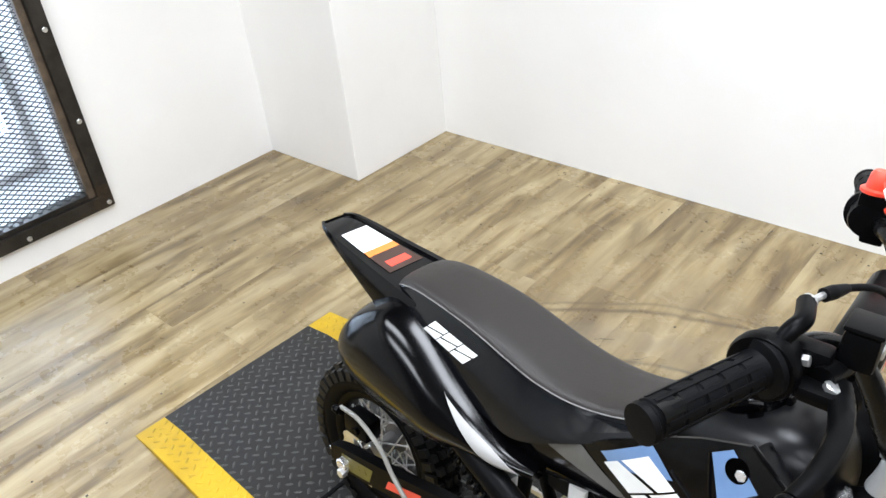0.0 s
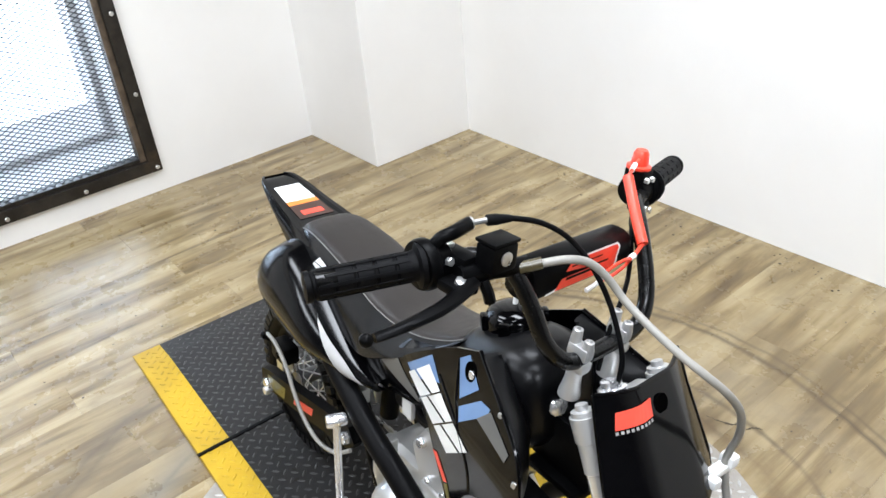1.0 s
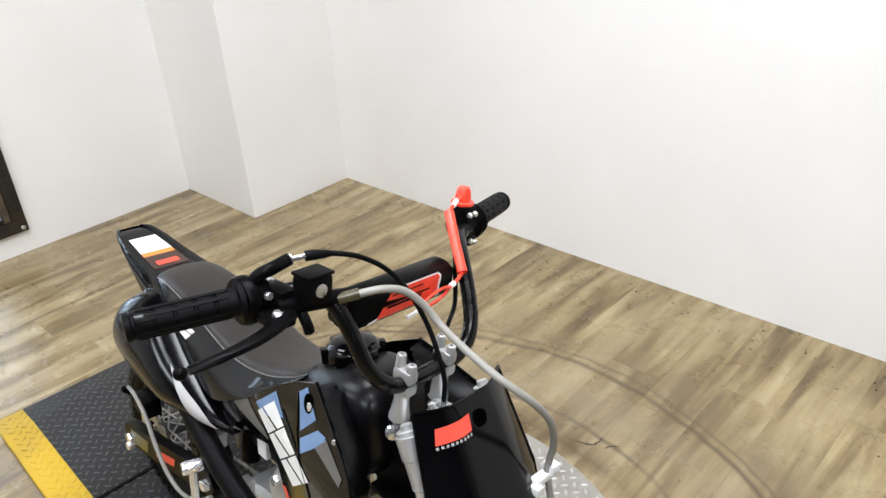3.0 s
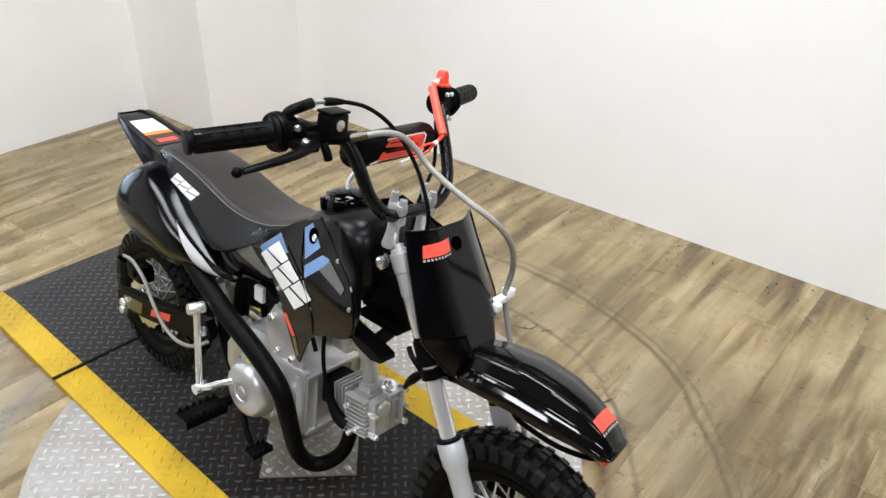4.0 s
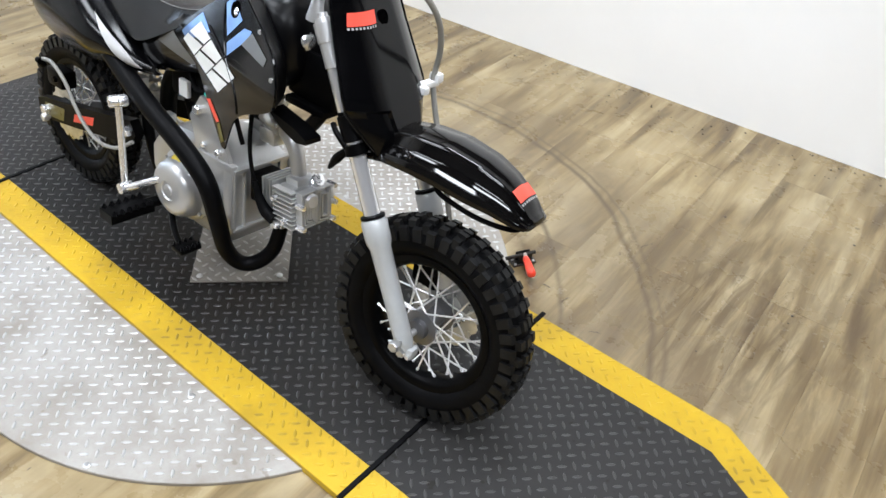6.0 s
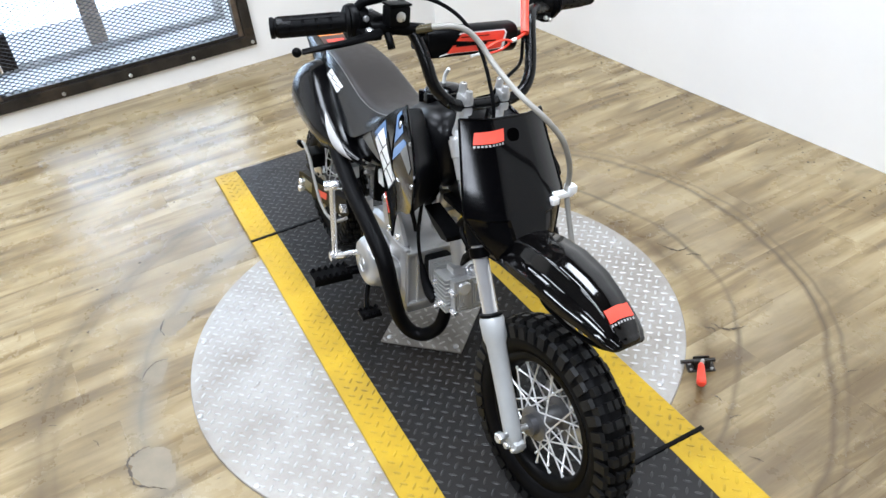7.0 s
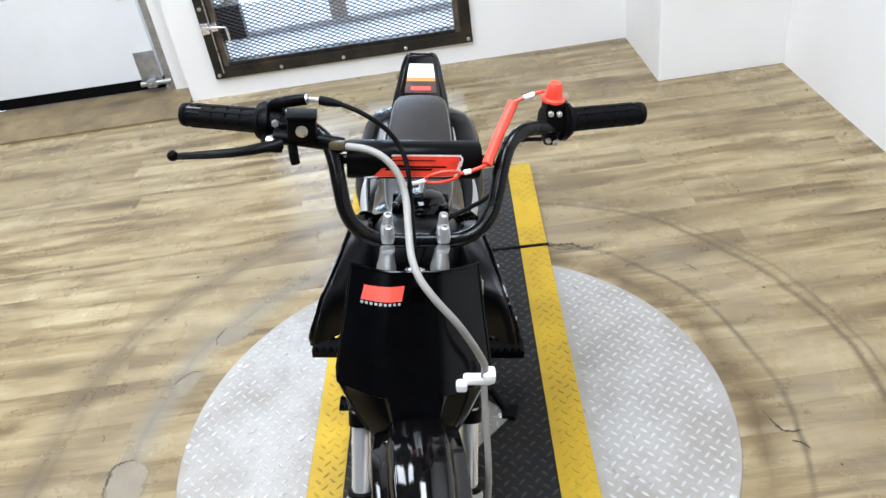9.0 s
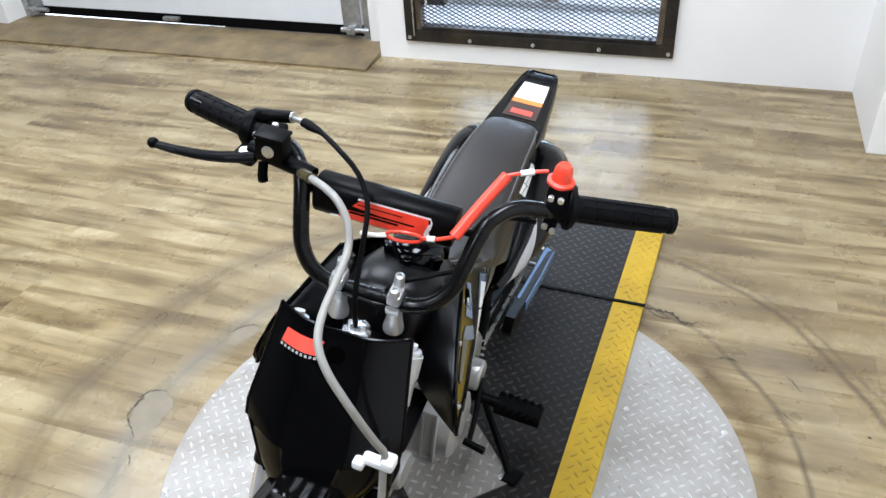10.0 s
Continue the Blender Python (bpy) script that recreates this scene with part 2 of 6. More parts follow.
def tread_metal(name, colour, metal, rough, dirt, amount, edge, spec=0.5, end_tone=None):
    """Checker plate: plain sheet or its lugs, worn bright on the high spots."""
    n = Nodes(name)
    vec = n.place(source="Position")
    broad, fine = n.noise(vec, 4, 6, 0.65), n.noise(vec, 90, 4, 0.7)
    col = n.mix(n.ramp(fine, [(0.35, 0.0), (0.75, 0.5)]), colour, edge)
    col = n.mix(n.math("MULTIPLY", n.ramp(broad, [(0.42, 0.0), (0.68, 1.0)]), amount), col, dirt)
    if end_tone:
        apart = n.add("ShaderNodeSeparateXYZ")
        n.put(apart.inputs[0], vec)
        out = n.math("ABSOLUTE", n.math("SUBTRACT", apart.outputs[0], 0.18))       # paler towards both ends, darkest about x 0.18
        film = n.math("ADD", n.math("MULTIPLY_ADD", out, 0.85, -0.05), n.math("MULTIPLY", broad, 0.4))
        col = n.mix(n.ramp(film, [(0.15, 0.0), (0.95, 1.0)]), col, end_tone)
    specks = n.ramp(n.noise(vec, 38, 2, 0.5), [(0.70, 0.0), (0.74, 1.0)])
    col = n.mix(n.math("MULTIPLY", specks, 0.5), col, dirt)
    n.set(Base_Color=col, Metallic=metal, Roughness=n.math("MULTIPLY_ADD", fine, 0.3, rough - 0.12)).bump(fine, 0.15, 0.001)
    n.bsdf.inputs["Specular IOR Level"].default_value = spec
    return n.mat


M["wall"] = wall_paint()
# ceiling out of view: its tone is kept low to hold back fill light
M["ceiling"] = worn("darkened_ceiling", (0.045, 0.045, 0.045), 0.7, vary=0.08, scale=3)
# unseen far walls: low tone set to cut bounce light and reflections
M["far_wall"] = worn("darkened_far_wall", (0.09, 0.088, 0.085), 0.6, vary=0.06, scale=2)
M["plank"] = plank_wood()
M["apron"] = worn("worn_plywood", (0.20, 0.145, 0.072), 0.5, scale=7, vary=0.45, bump=0.2, grime=((0.06, 0.04, 0.02), 0.6))
M["plate"] = tread_metal("aluminium_checker_plate", (0.375, 0.35, 0.315), 0.4, 0.46, (0.17, 0.135, 0.095), 0.6, (0.48, 0.47, 0.45))
M["plate_lug"] = tread_metal("aluminium_lugs", (0.55, 0.545, 0.535), 0.5, 0.34, (0.25, 0.22, 0.18), 0.3, (0.62, 0.62, 0.61))
M["cover"] = tread_metal("dirty_cover_plate", (0.21, 0.195, 0.17), 0.3, 0.48, (0.10, 0.075, 0.05), 0.6, (0.27, 0.255, 0.23))
M["cover_lug"] = tread_metal("dirty_cover_lugs", (0.33, 0.315, 0.29), 0.5, 0.34, (0.18, 0.15, 0.11), 0.4, (0.45, 0.44, 0.42))
M["mat"] = tread_metal("black_checker_plate", (0.012, 0.0115, 0.011), 0.0, 0.46, (0.011, 0.0070, 0.0038), 0.85, (0.016, 0.016, 0.016), 0.12, (0.030, 0.029, 0.028))
M["mat_lug"] = tread_metal("black_lugs", (0.016, 0.0155, 0.015), 0.0, 0.36, (0.010, 0.007, 0.004), 0.7, (0.034, 0.033, 0.032), 0.4, (0.050, 0.048, 0.046))
M["yellow"] = tread_metal("yellow_painted_plate", (0.50, 0.315, 0.007), 0.0, 0.48, (0.19, 0.115, 0.010), 0.45, (0.52, 0.36, 0.02), 0.35)
M["yellow_lug"] = tread_metal("yellow_painted_lugs", (0.51, 0.325, 0.010), 0.0, 0.44, (0.05, 0.036, 0.015), 0.75, (0.60, 0.42, 0.04), 0.35)
M["garage"] = worn("white_door_enamel", (0.76, 0.77, 0.77), 0.4, vary=0.03, scale=4, bump=0.05, grime=((0.50, 0.47, 0.42), 0.15))


def glass_mat():
    n = Nodes("window_glass")
    n.set(Base_Color=(0.95, 0.97, 1.0), Roughness=0.02, Transmission_Weight=1.0, IOR=1.45)
    return n.mat


def glow(name, colour, strength):
    n = Nodes(name)
    n.set(Base_Color=colour, Emission_Color=colour, Emission_Strength=strength)
    return n.mat


M["glass"] = glass_mat()
M["daylight"] = glow("overcast_distance", (0.84, 0.92, 1.0), 5.0)
M["led"] = glow("led_diffuser", (1.0, 0.96, 0.90), 4.0)


# ---- mesh helpers ----
def mesh_from(verts, faces, name="mesh"):
    me = bpy.data.meshes.new(name)
    me.from_pydata([tuple(v) for v in verts], [], faces)
    me.update()
    return me


def part(name, bm, material, parent=None, label="", smooth=True, m=None, kind=""):
    """Links a bmesh or a mesh as one object."""
    if isinstance(bm, bmesh.types.BMesh):
        bmesh.ops.recalc_face_normals(bm, faces=bm.faces[:])
        me = bpy.data.meshes.new(name)
        bm.to_mesh(me)
        bm.free()
    else:
        me = bm
    if not me.materials:
        me.materials.append(M[material])
    if smooth:
        me.polygons.foreach_set("use_smooth", [True] * len(me.polygons))
        me.set_sharp_from_angle(angle=radians(38))
    ob = new(name, me)
    if parent:
        ob.parent = parent
    if m is not None:
        ob.matrix_basis = m
    return tagged(ob, label, kind=kind)


def thing(name, m, label, category, group="", kind=""):
    ob = new(name)
    ob.matrix_basis = m
    return tagged(ob, label, category, group, kind)


def box(bm, lo, hi, bevel=0.0, m=None):
    r = bmesh.ops.create_cube(bm, size=1)
    vs = r["verts"]
    size, mid = [b - a for a, b in zip(lo, hi)], [(a + b) / 2 for a, b in zip(lo, hi)]
    for v in vs:
        v.co = Vector((v.co.x * size[0] + mid[0], v.co.y * size[1] + mid[1], v.co.z * size[2] + mid[2]))
    if m is not None:
        bmesh.ops.transform(bm, matrix=m, verts=vs)
    if bevel:
        es = list({e for v in vs for e in v.link_edges})
        bmesh.ops.bevel(bm, geom=es, offset=bevel, segments=2, profile=0.6, affect="EDGES")
    return bm


def boxes(*items, bevel=0.0):
    bm = bmesh.new()
    for lo, hi in items:
        box(bm, lo, hi, bevel)
    return bm


def frame_along(d):
    return Vector(d).to_track_quat("Z", "X").to_matrix()


def spline(points, step=6):
    """Points along a smooth curve through the given ones."""
    p = [Vector(q) for q in points]
    if len(p) < 3:
        return p
    out = []
    for i in range(len(p) - 1):
        a, b, c, d = p[max(i - 1, 0)], p[i], p[i + 1], p[min(i + 2, len(p) - 1)]
        for k in range(step):
            t = k / step
            out.append(0.5 * ((2 * b) + (c - a) * t + (2 * a - 5 * b + 4 * c - d) * t * t + (3 * b - a - 3 * c + d) * t ** 3))
    return out + [p[-1]]


def loft(bm, rings, caps=True, closed=True):
    rows = [[bm.verts.new(q) for q in ring] for ring in rings]
    n = len(rows[0])
    for a, b in zip(rows, rows[1:]):
        for i in range(n if closed else n - 1):
            j = (i + 1) % n
            bm.faces.new((a[i], a[j], b[j], b[i]))
    if caps and closed:
        bm.faces.new(rows[0][::-1])
        bm.faces.new(rows[-1])
    return bm


def tube(bm, points, radius, sides=12, step=6, smooth=True):
    """A round tube along a curve; radius is one number or one for each point."""
    path = spline(points, step) if smooth else [Vector(p) for p in points]
    n = len(path)
    if not isinstance(radius, (tuple, list)):
        radius = [radius] * len(points)
    rings, normal = [], None
    for i, p in enumerate(path):
        d = (path[min(i + 1, n - 1)] - path[max(i - 1, 0)]).normalized()
        if normal is None:
            normal = d.orthogonal().normalized()
        normal = (normal - d * normal.dot(d)).normalized()
        side = d.cross(normal)
        f = i / max(n - 1, 1) * (len(radius) - 1)
        k = min(int(f), len(radius) - 2)
        r = radius[k] + (radius[k + 1] - radius[k]) * (f - k)
        rings.append([p + (normal * math.cos(a) + side * math.sin(a)) * r for a in (2 * math.pi * s / sides for s in range(sides))])
    return loft(bm, rings)


def rod(bm, a, b, radius, sides=12):
    return tube(bm, [a, b], radius, sides, smooth=False)


def spin(bm, profile, sides=32, m=None):
    """Turns (radius, height) pairs round z; m places the result."""
    m = m or Matrix()
    rings = [[m @ Vector((r * math.cos(a), r * math.sin(a), h)) for a in (2 * math.pi * s / sides for s in range(sides))] for r, h in profile]
    return loft(bm, rings)


def axis(origin, direction):
    return Matrix.Translation(origin) @ frame_along(direction).to_4x4()


def bolt(bm, origin, direction, r=0.006, h=0.005):
    return spin(bm, [(r * 0.98, -0.002), (r, h * 0.8), (r * 0.85, h)], 6, axis(origin, direction))


# ---- floor, walls, ceiling ----
X0, X1, Y0, Y1, TOP = -2.03, 6.5, -4.4, 1.52, 2.95      # the room, in its own axes
DOOR = (-3.35, -1.072)                                  # garage opening
GATE = (-0.926, 0.284, 0.096, 2.12)                     # gate outside edges: from, to, bottom, top


def setting(name, bm, material, label, category, parent=None):
    ob = part(name, bm, material, parent, label, smooth=False, m=ROOM.copy() if parent is None else None)
    return tagged(ob, label, category, kind="structure")


setting("subfloor", boxes(((X0 - 0.9, Y0 - 0.2, -0.12), (X1 + 0.2, Y1 + 0.2, -0.006))), "matte", "dark screed under the plank floor", "floor")
floor = thing("floor", ROOM.copy(), "worn oak-look vinyl plank floor with scuff rings", "floor", kind="structure")
g = 0.045
gi0, gi1, gz0, gz1 = GATE[0] + g, GATE[1] - g, GATE[2] + g, GATE[3] - g
setting("wall_west", boxes(((X0 - 0.2, DOOR[1], 0), (X0, gi0, TOP)), ((X0 - 0.2, gi1, 0), (X0, Y1 + 0.2, TOP)), ((X0 - 0.2, gi0, 0), (X0, gi1, gz0)),
                           ((X0 - 0.2, gi0, gz1), (X0, gi1, TOP)), ((X0 - 0.2, DOOR[0], 2.3), (X0, DOOR[1], TOP)), ((X0 - 0.2, Y0, 0), (X0, DOOR[0], TOP))),
        "wall", "white painted wall with a mesh gate and garage door", "wall")
setting("wall_column", boxes(((X0, 1.0, 0), (-1.5, Y1, TOP)), bevel=0.004), "wall", "white boxed-in wall corner", "wall")
setting("wall_north", boxes(((X0, Y1, 0), (X1 + 0.2, Y1 + 0.2, TOP))), "wall", "plain white painted wall with faint smudges", "wall")
# south and east walls are added out of view, dark to shape the light
setting("wall_south", boxes(((X0 - 0.2, Y0 - 0.2, 0), (X1 + 0.2, Y0, TOP))), "far_wall", "plain unseen wall, darkened to cut bounce light", "wall")
setting("wall_east", boxes(((X1, Y0, 0), (X1 + 0.2, Y1, TOP))), "far_wall", "plain unseen wall, darkened to cut bounce light", "wall")
setting("ceiling", boxes(((X0 - 0.2, Y0 - 0.2, TOP), (X1 + 0.2, Y1 + 0.2, TOP + 0.1))), "ceiling", "plain unseen ceiling, darkened to cut fill light", "ceiling")

# lamps on the ceiling
LAMPS = [(-0.9, -0.9, 48), (1.5, -0.7, 66), (-0.9, -2.4, 48), (1.5, -2.5, 62), (0.4, 0.4, 70), (3.6, -1.2, 62)]
for x, y, watts in LAMPS:
    light = thing("ceiling_light", ROOM @ pose(x, y, TOP), "white flat ceiling light panel, switched on", "ceiling light", "ceiling lights")
    part("casing", boxes(((-0.62, -0.32, -0.045), (0.62, 0.32, 0.0)), bevel=0.006), "nylon", light, smooth=False)
    part("diffuser", boxes(((-0.59, -0.29, -0.052), (0.59, 0.29, -0.0455))), "led", light, smooth=False)
    lamp("ceiling_lamp", ROOM @ pose(x, y, TOP - 0.06), 1.15, 0.56, watts, (0.90, 0.94, 1.0))

# daylight at the gate
lamp("gate_daylight", ROOM @ pose(X0 - 0.62, -0.32, 1.15, 0, -90, 0), 1.8, 1.1, 36, (0.66, 0.82, 1.0))

# ---- gate with expanded mesh, window behind it ----
gate = thing("mesh_gate", ROOM @ pose(X0, 0, 0), "dark steel gate with expanded metal mesh and bolts", "gate")
a0, a1, b0, b1 = GATE
part("bottom_rail", boxes(((0.0, a0, b0), (0.022, a1, b0 + 0.05)), bevel=0.002), "frame_steel", gate, smooth=False)
part("top_rail", boxes(((0.0, a0, b1 - 0.05), (0.022, a1, b1)), bevel=0.002), "frame_steel", gate, smooth=False)
for y0 in (a0, a1 - 0.05):
    part("stile", boxes(((0.0, y0, b0 + 0.05), (0.022, y0 + 0.05, b1 - 0.05)), bevel=0.002), "frame_steel", gate, smooth=False)
for y0, y1 in ((a0 + 0.05, a0 + 0.075), (a1 - 0.075, a1 - 0.05)):
    part("inner_angle", boxes(((-0.05, y0, b0 + 0.05), (0.006, y1, b1 - 0.05)), bevel=0.002), "rust", gate, "rusty brown inner angle iron", smooth=False)
part("inner_rail", boxes(((-0.05, a0 + 0.075, b0 + 0.05), (0.006, a1 - 0.075, b0 + 0.066)), bevel=0.002), "frame_steel", gate, smooth=False)
bm = bmesh.new()
bolt(bm, (0, 0, 0), (1, 0, 0), 0.009, 0.006)
bolt_mesh = bpy.data.meshes.new("gate_bolt")
bm.to_mesh(bolt_mesh)
bm.free()
for k in range(5):
    part("bolt", bolt_mesh, "steel", gate, smooth=False, m=pose(0.022, a0 + 0.02 + k * (a1 - a0 - 0.04) / 4, b0 + 0.018))
for k in range(1, 7):
    for y in (a0 + 0.02, a1 - 0.02):
        part("bolt", bolt_mesh, "steel", gate, smooth=False, m=pose(0.022, y, b0 + 0.018 + k * 0.312))


def expanded_mesh(y0, y1, z0, z1, dy=0.034, dz=0.0088, bar=0.0033):
    """Diamond mesh: every strand a slim four-sided bar."""
    verts, faces = [], []

    def strand(ya, za, yb, zb):
        d = Vector((0, yb - ya, zb - za)).normalized()
        nrm = Vector((0, -d.z, d.y)) * bar * 0.5
        dep = Vector((0.0026, 0, 0))
        i = len(verts)
        for y, z in ((ya, za), (yb, zb)):
            p = Vector((0, y, z))
            verts.extend([p - nrm - dep, p + nrm - dep * 0.2, p + nrm + dep, p - nrm + dep * 0.2])
        for k in range(4):
            faces.append((i + k, i + (k + 1) % 4, i + 4 + (k + 1) % 4, i + 4 + k))

    ny, nz = int((y1 - y0) / dy), int((z1 - z0) / dz)
    for j in range(nz):
        za, zb = z0 + j * dz, z0 + (j + 1) * dz
        for i in range(ny + 1):
            yc = y0 + i * dy
            s = dy / 2
            if j % 2 == 0:
                strand(yc, za, min(yc + s, y1), zb)
                strand(yc, za, max(yc - s, y0), zb)
            else:
                strand(min(yc + s, y1), za, yc, zb)
                strand(max(yc - s, y0), za, yc, zb)
    return mesh_from(verts, faces, "mesh")


part("mesh", expanded_mesh(a0 + 0.07, a1 - 0.07, b0 + 0.06, b1 - 0.05), "mesh_steel", gate, "dark expanded metal mesh", smooth=False, m=pose(-0.012, 0, 0))
part("lock_box", boxes(((-0.075, a0 + 0.055, 0.255), (-0.02, a0 + 0.185, 0.41)), bevel=0.004), "frame_steel", gate, "dark steel lock box")
bm = bmesh.new()
box(bm, (0.022, a0 + 0.006, 0.315), (0.040, a0 + 0.040, 0.365), 0.003)
box(bm, (0.022, a0 + 0.050, 0.325), (0.044, a0 + 0.080, 0.360), 0.003)
tube(bm, [(0.036, a0 + 0.015, 0.343), (0.046, a0 + 0.06, 0.343), (0.046, a0 + 0.105, 0.340), (0.046, a0 + 0.118, 0.33), (0.046, a0 + 0.120, 0.272)], 0.0055, 8)
part("latch", bm, "chrome", gate, "bright zinc slide latch")
bm = bmesh.new()
rod(bm, (0.028, a0 + 0.045, 0.125), (0.028, a0 + 0.045, 1.2), 0.0035, 8)
part("latch_rod", bm, "steel", gate)

window = thing("window_1", ROOM @ pose(X0 - 0.2, 0, 0), "bronze-framed shop window, overexposed daylight outside", "window", kind="structure")
w0, w1 = gi0 - 0.04, gi1 + 0.04
part("window_sill", boxes(((-0.40, w0, 0.02), (0.16, w1, 0.10))), "garage", window, "pale blue-lit sill", smooth=False)
part("bottom_rail", boxes(((-0.36, w0, 0.10), (-0.30, w1, 0.135)), bevel=0.003), "pale_frame", window, smooth=False)
for y, wd, tone in ((w0, 0.06, "bronze"), (-0.40, 0.085, "bronze"), (w1 - 0.035, 0.035, "pale_frame")):
    part("mullion", boxes(((-0.36, y, 0.135), (-0.30, y + wd, 2.1)), bevel=0.003), tone, window, smooth=False)
for ya, yb in ((w0 + 0.06, -0.40), (-0.315, w1 - 0.035)):
    pane = part("pane", boxes(((-0.333, ya, 0.135), (-0.327, yb, 2.1))), "glass", window, smooth=False)
    pane.visible_shadow = False
for y in (w0 - 0.02, w1):
    part("jamb", boxes(((-0.40, y, 0.0), (0.0, y + 0.02, 2.2))), "wall", window, smooth=False)
part("head", boxes(((-0.40, w0, 2.1), (0.0, w1, 2.2))), "wall", window, smooth=False)
setting("backdrop", boxes(((X0 - 6.1, -6, -0.5), (X0 - 6.0, 5, 5))), "daylight", "plain bright overcast distance", "backdrop")
setting("ground", boxes(((X0 - 6.0, -6, -0.3), (X0 - 0.91, 5, -0.01))), "garage", "pale ground outside", "ground")

# ---- garage door ----
garage = thing("garage_door", ROOM @ pose(X0 - 0.16, 0, 0), "closed white sectional garage door with steel hinges", "garage door")
for k in range(5):
    z = 0.045 + k * 0.50
    part("panel", boxes(((-0.05, DOOR[0], z if k else 0.082), (0.0, DOOR[1] - 0.16, z + 0.497)), bevel=0.004), "garage", garage, smooth=False)
for k in range(1, 5):
    for y in (DOOR[0] + 0.15, (DOOR[0] + DOOR[1]) / 2 - 0.08, DOOR[1] - 0.22):
        bm = bmesh.new()
        z = 0.045 + k * 0.50
        box(bm, (0.0, y - 0.018, z - 0.075), (0.004, y + 0.018, z + 0.03), 0.001)
        rod(bm, (0.006, y - 0.04, z), (0.006, y + 0.04, z), 0.007, 8)
        part("hinge", bm, "galv", garage)
bm = bmesh.new()
ya, yb, ym = DOOR[0], DOOR[1] - 0.16, -2.15
loft(bm, [[(-0.045, y, z), (-0.005, y, z), (-0.005, y, 0.084), (-0.045, y, 0.084)] for y, z in ((ya, 0.036), (ym, 0.030), (yb, 0.029))])
part("bottom_seal", bm, "rubber", garage, "black rubber seal with daylight below", smooth=False)
for y in (DOOR[0] - 0.02, DOOR[1] - 0.14):
    bm = bmesh.new()
    box(bm, (0.02, y, 0.02), (0.024, y + 0.06, 2.3))
    box(bm, (-0.03, y + 0.056, 0.02), (0.02, y + 0.06, 2.3))
    rod(bm, (0.0, y + 0.03, 0.16), (0.0, y + 0.03, 2.25), 0.014, 10)
    part("track", bm, "galv", garage, "galvanised steel door track")
for y in (DOOR[0] + 0.03, DOOR[1] - 0.26):
    bm = bmesh.new()
    box(bm, (0.0, y, 0.06), (0.005, y + 0.10, 0.22), 0.001)
    box(bm, (0.0, y + 0.03, 0.05), (0.045, y + 0.075, 0.085), 0.004)
    rod(bm, (0.03, y + 0.0, 0.07), (0.03, y + 0.15, 0.07), 0.012, 10)
    bolt(bm, (0.045, y + 0.05, 0.07), (1, 0, 0), 0.012, 0.01)
    part("corner_bracket", bm, "galv", garage, "galvanised bottom corner bracket")
part("lift_handle", boxes(((0.0, -2.40, 0.052), (0.03, -2.30, 0.072)), bevel=0.004), "galv", garage)
setting("door_reveal", boxes(((X0 - 0.2, DOOR[1] - 0.1, 0.0), (X0 - 0.12, DOOR[1] - 0.002, 2.3))), "wall", "white painted door reveal", "wall")
bm = bmesh.new()
prof = [(X0 - 0.24, 0.0), (X0 - 0.24, 0.022), (X0 - 0.02, 0.028), (X0 + 0.19, 0.010), (X0 + 0.19, 0.0)]
loft(bm, [[(x, y, z) for x, z in prof] for y in (DOOR[0] - 0.6, DOOR[1])])
setting("threshold", bm, "apron", "worn brown wooden threshold ramp at the garage door", "threshold")

# added glowing strip stands in for daylight falling through the door gap
setting("backdrop_ground", boxes(((X0 - 0.235, DOOR[0] + 0.1, 0.0225), (X0 - 0.178, -2.05, 0.0275))), "daylight", "glowing strip added as daylight on the ground under the garage door", "backdrop")

# ---- planks ----
rng = random.Random(4)
plank_meshes = {}


def plank_mesh(w, l):
    key = (round(w, 3), round(l, 3))
    if key not in plank_meshes:
        plank_meshes[key] = bpy.data.meshes.new("plank")
        b = boxes(((0.0001, 0.0001, -0.005), (w - 0.0001, l - 0.0001, 0.0)), bevel=0.0003)
        b.to_mesh(plank_meshes[key])
        b.free()
    return plank_meshes[key]


PW, PL = 0.152, 1.22
x = X0 - 0.2
row = 0
while x < X1:
    y = Y0 - (row * 0.47 % 1.0) * PL
    while y < Y1:
        lo, hi = max(y, Y0), min(y + PL, Y1)
        if hi - lo > 0.02:
            part("plank", plank_mesh(PW, round(hi - lo, 3)), "plank", floor, smooth=False, m=pose(x, lo, 0))
        y += PL
    x += PW
    row += 1

# gouges in the vinyl round the turntable
def gouge(path, width, label="dark gouge in the vinyl"):
    """A thin ragged tear that follows a path on the floor."""
    bm = bmesh.new()
    line = spline([Vector((a, b, 0)) for a, b in path], 7)
    ups, downs = [], []
    for k, c in enumerate(line):
        d = (line[min(k + 1, len(line) - 1)] - line[max(k - 1, 0)]).normalized()
        nrm = Vector((-d.y, d.x, 0))
        f = k / (len(line) - 1)
        wide = width * (0.25 + 0.75 * math.sin(math.pi * f)) * rng.uniform(0.25, 1.2)
        c = c + nrm * rng.uniform(-0.6, 0.6) * width
        ups.append(bm.verts.new(c + nrm * wide + Vector((0, 0, 0.0012))))
        downs.append(bm.verts.new(c - nrm * wide + Vector((0, 0, 0.0012))))
    for k in range(len(line) - 1):
        bm.faces.new((downs[k], downs[k + 1], ups[k + 1], ups[k]))
    part("gouge", bm, "gouge", floor, label, smooth=False, m=ROOM.inverted())


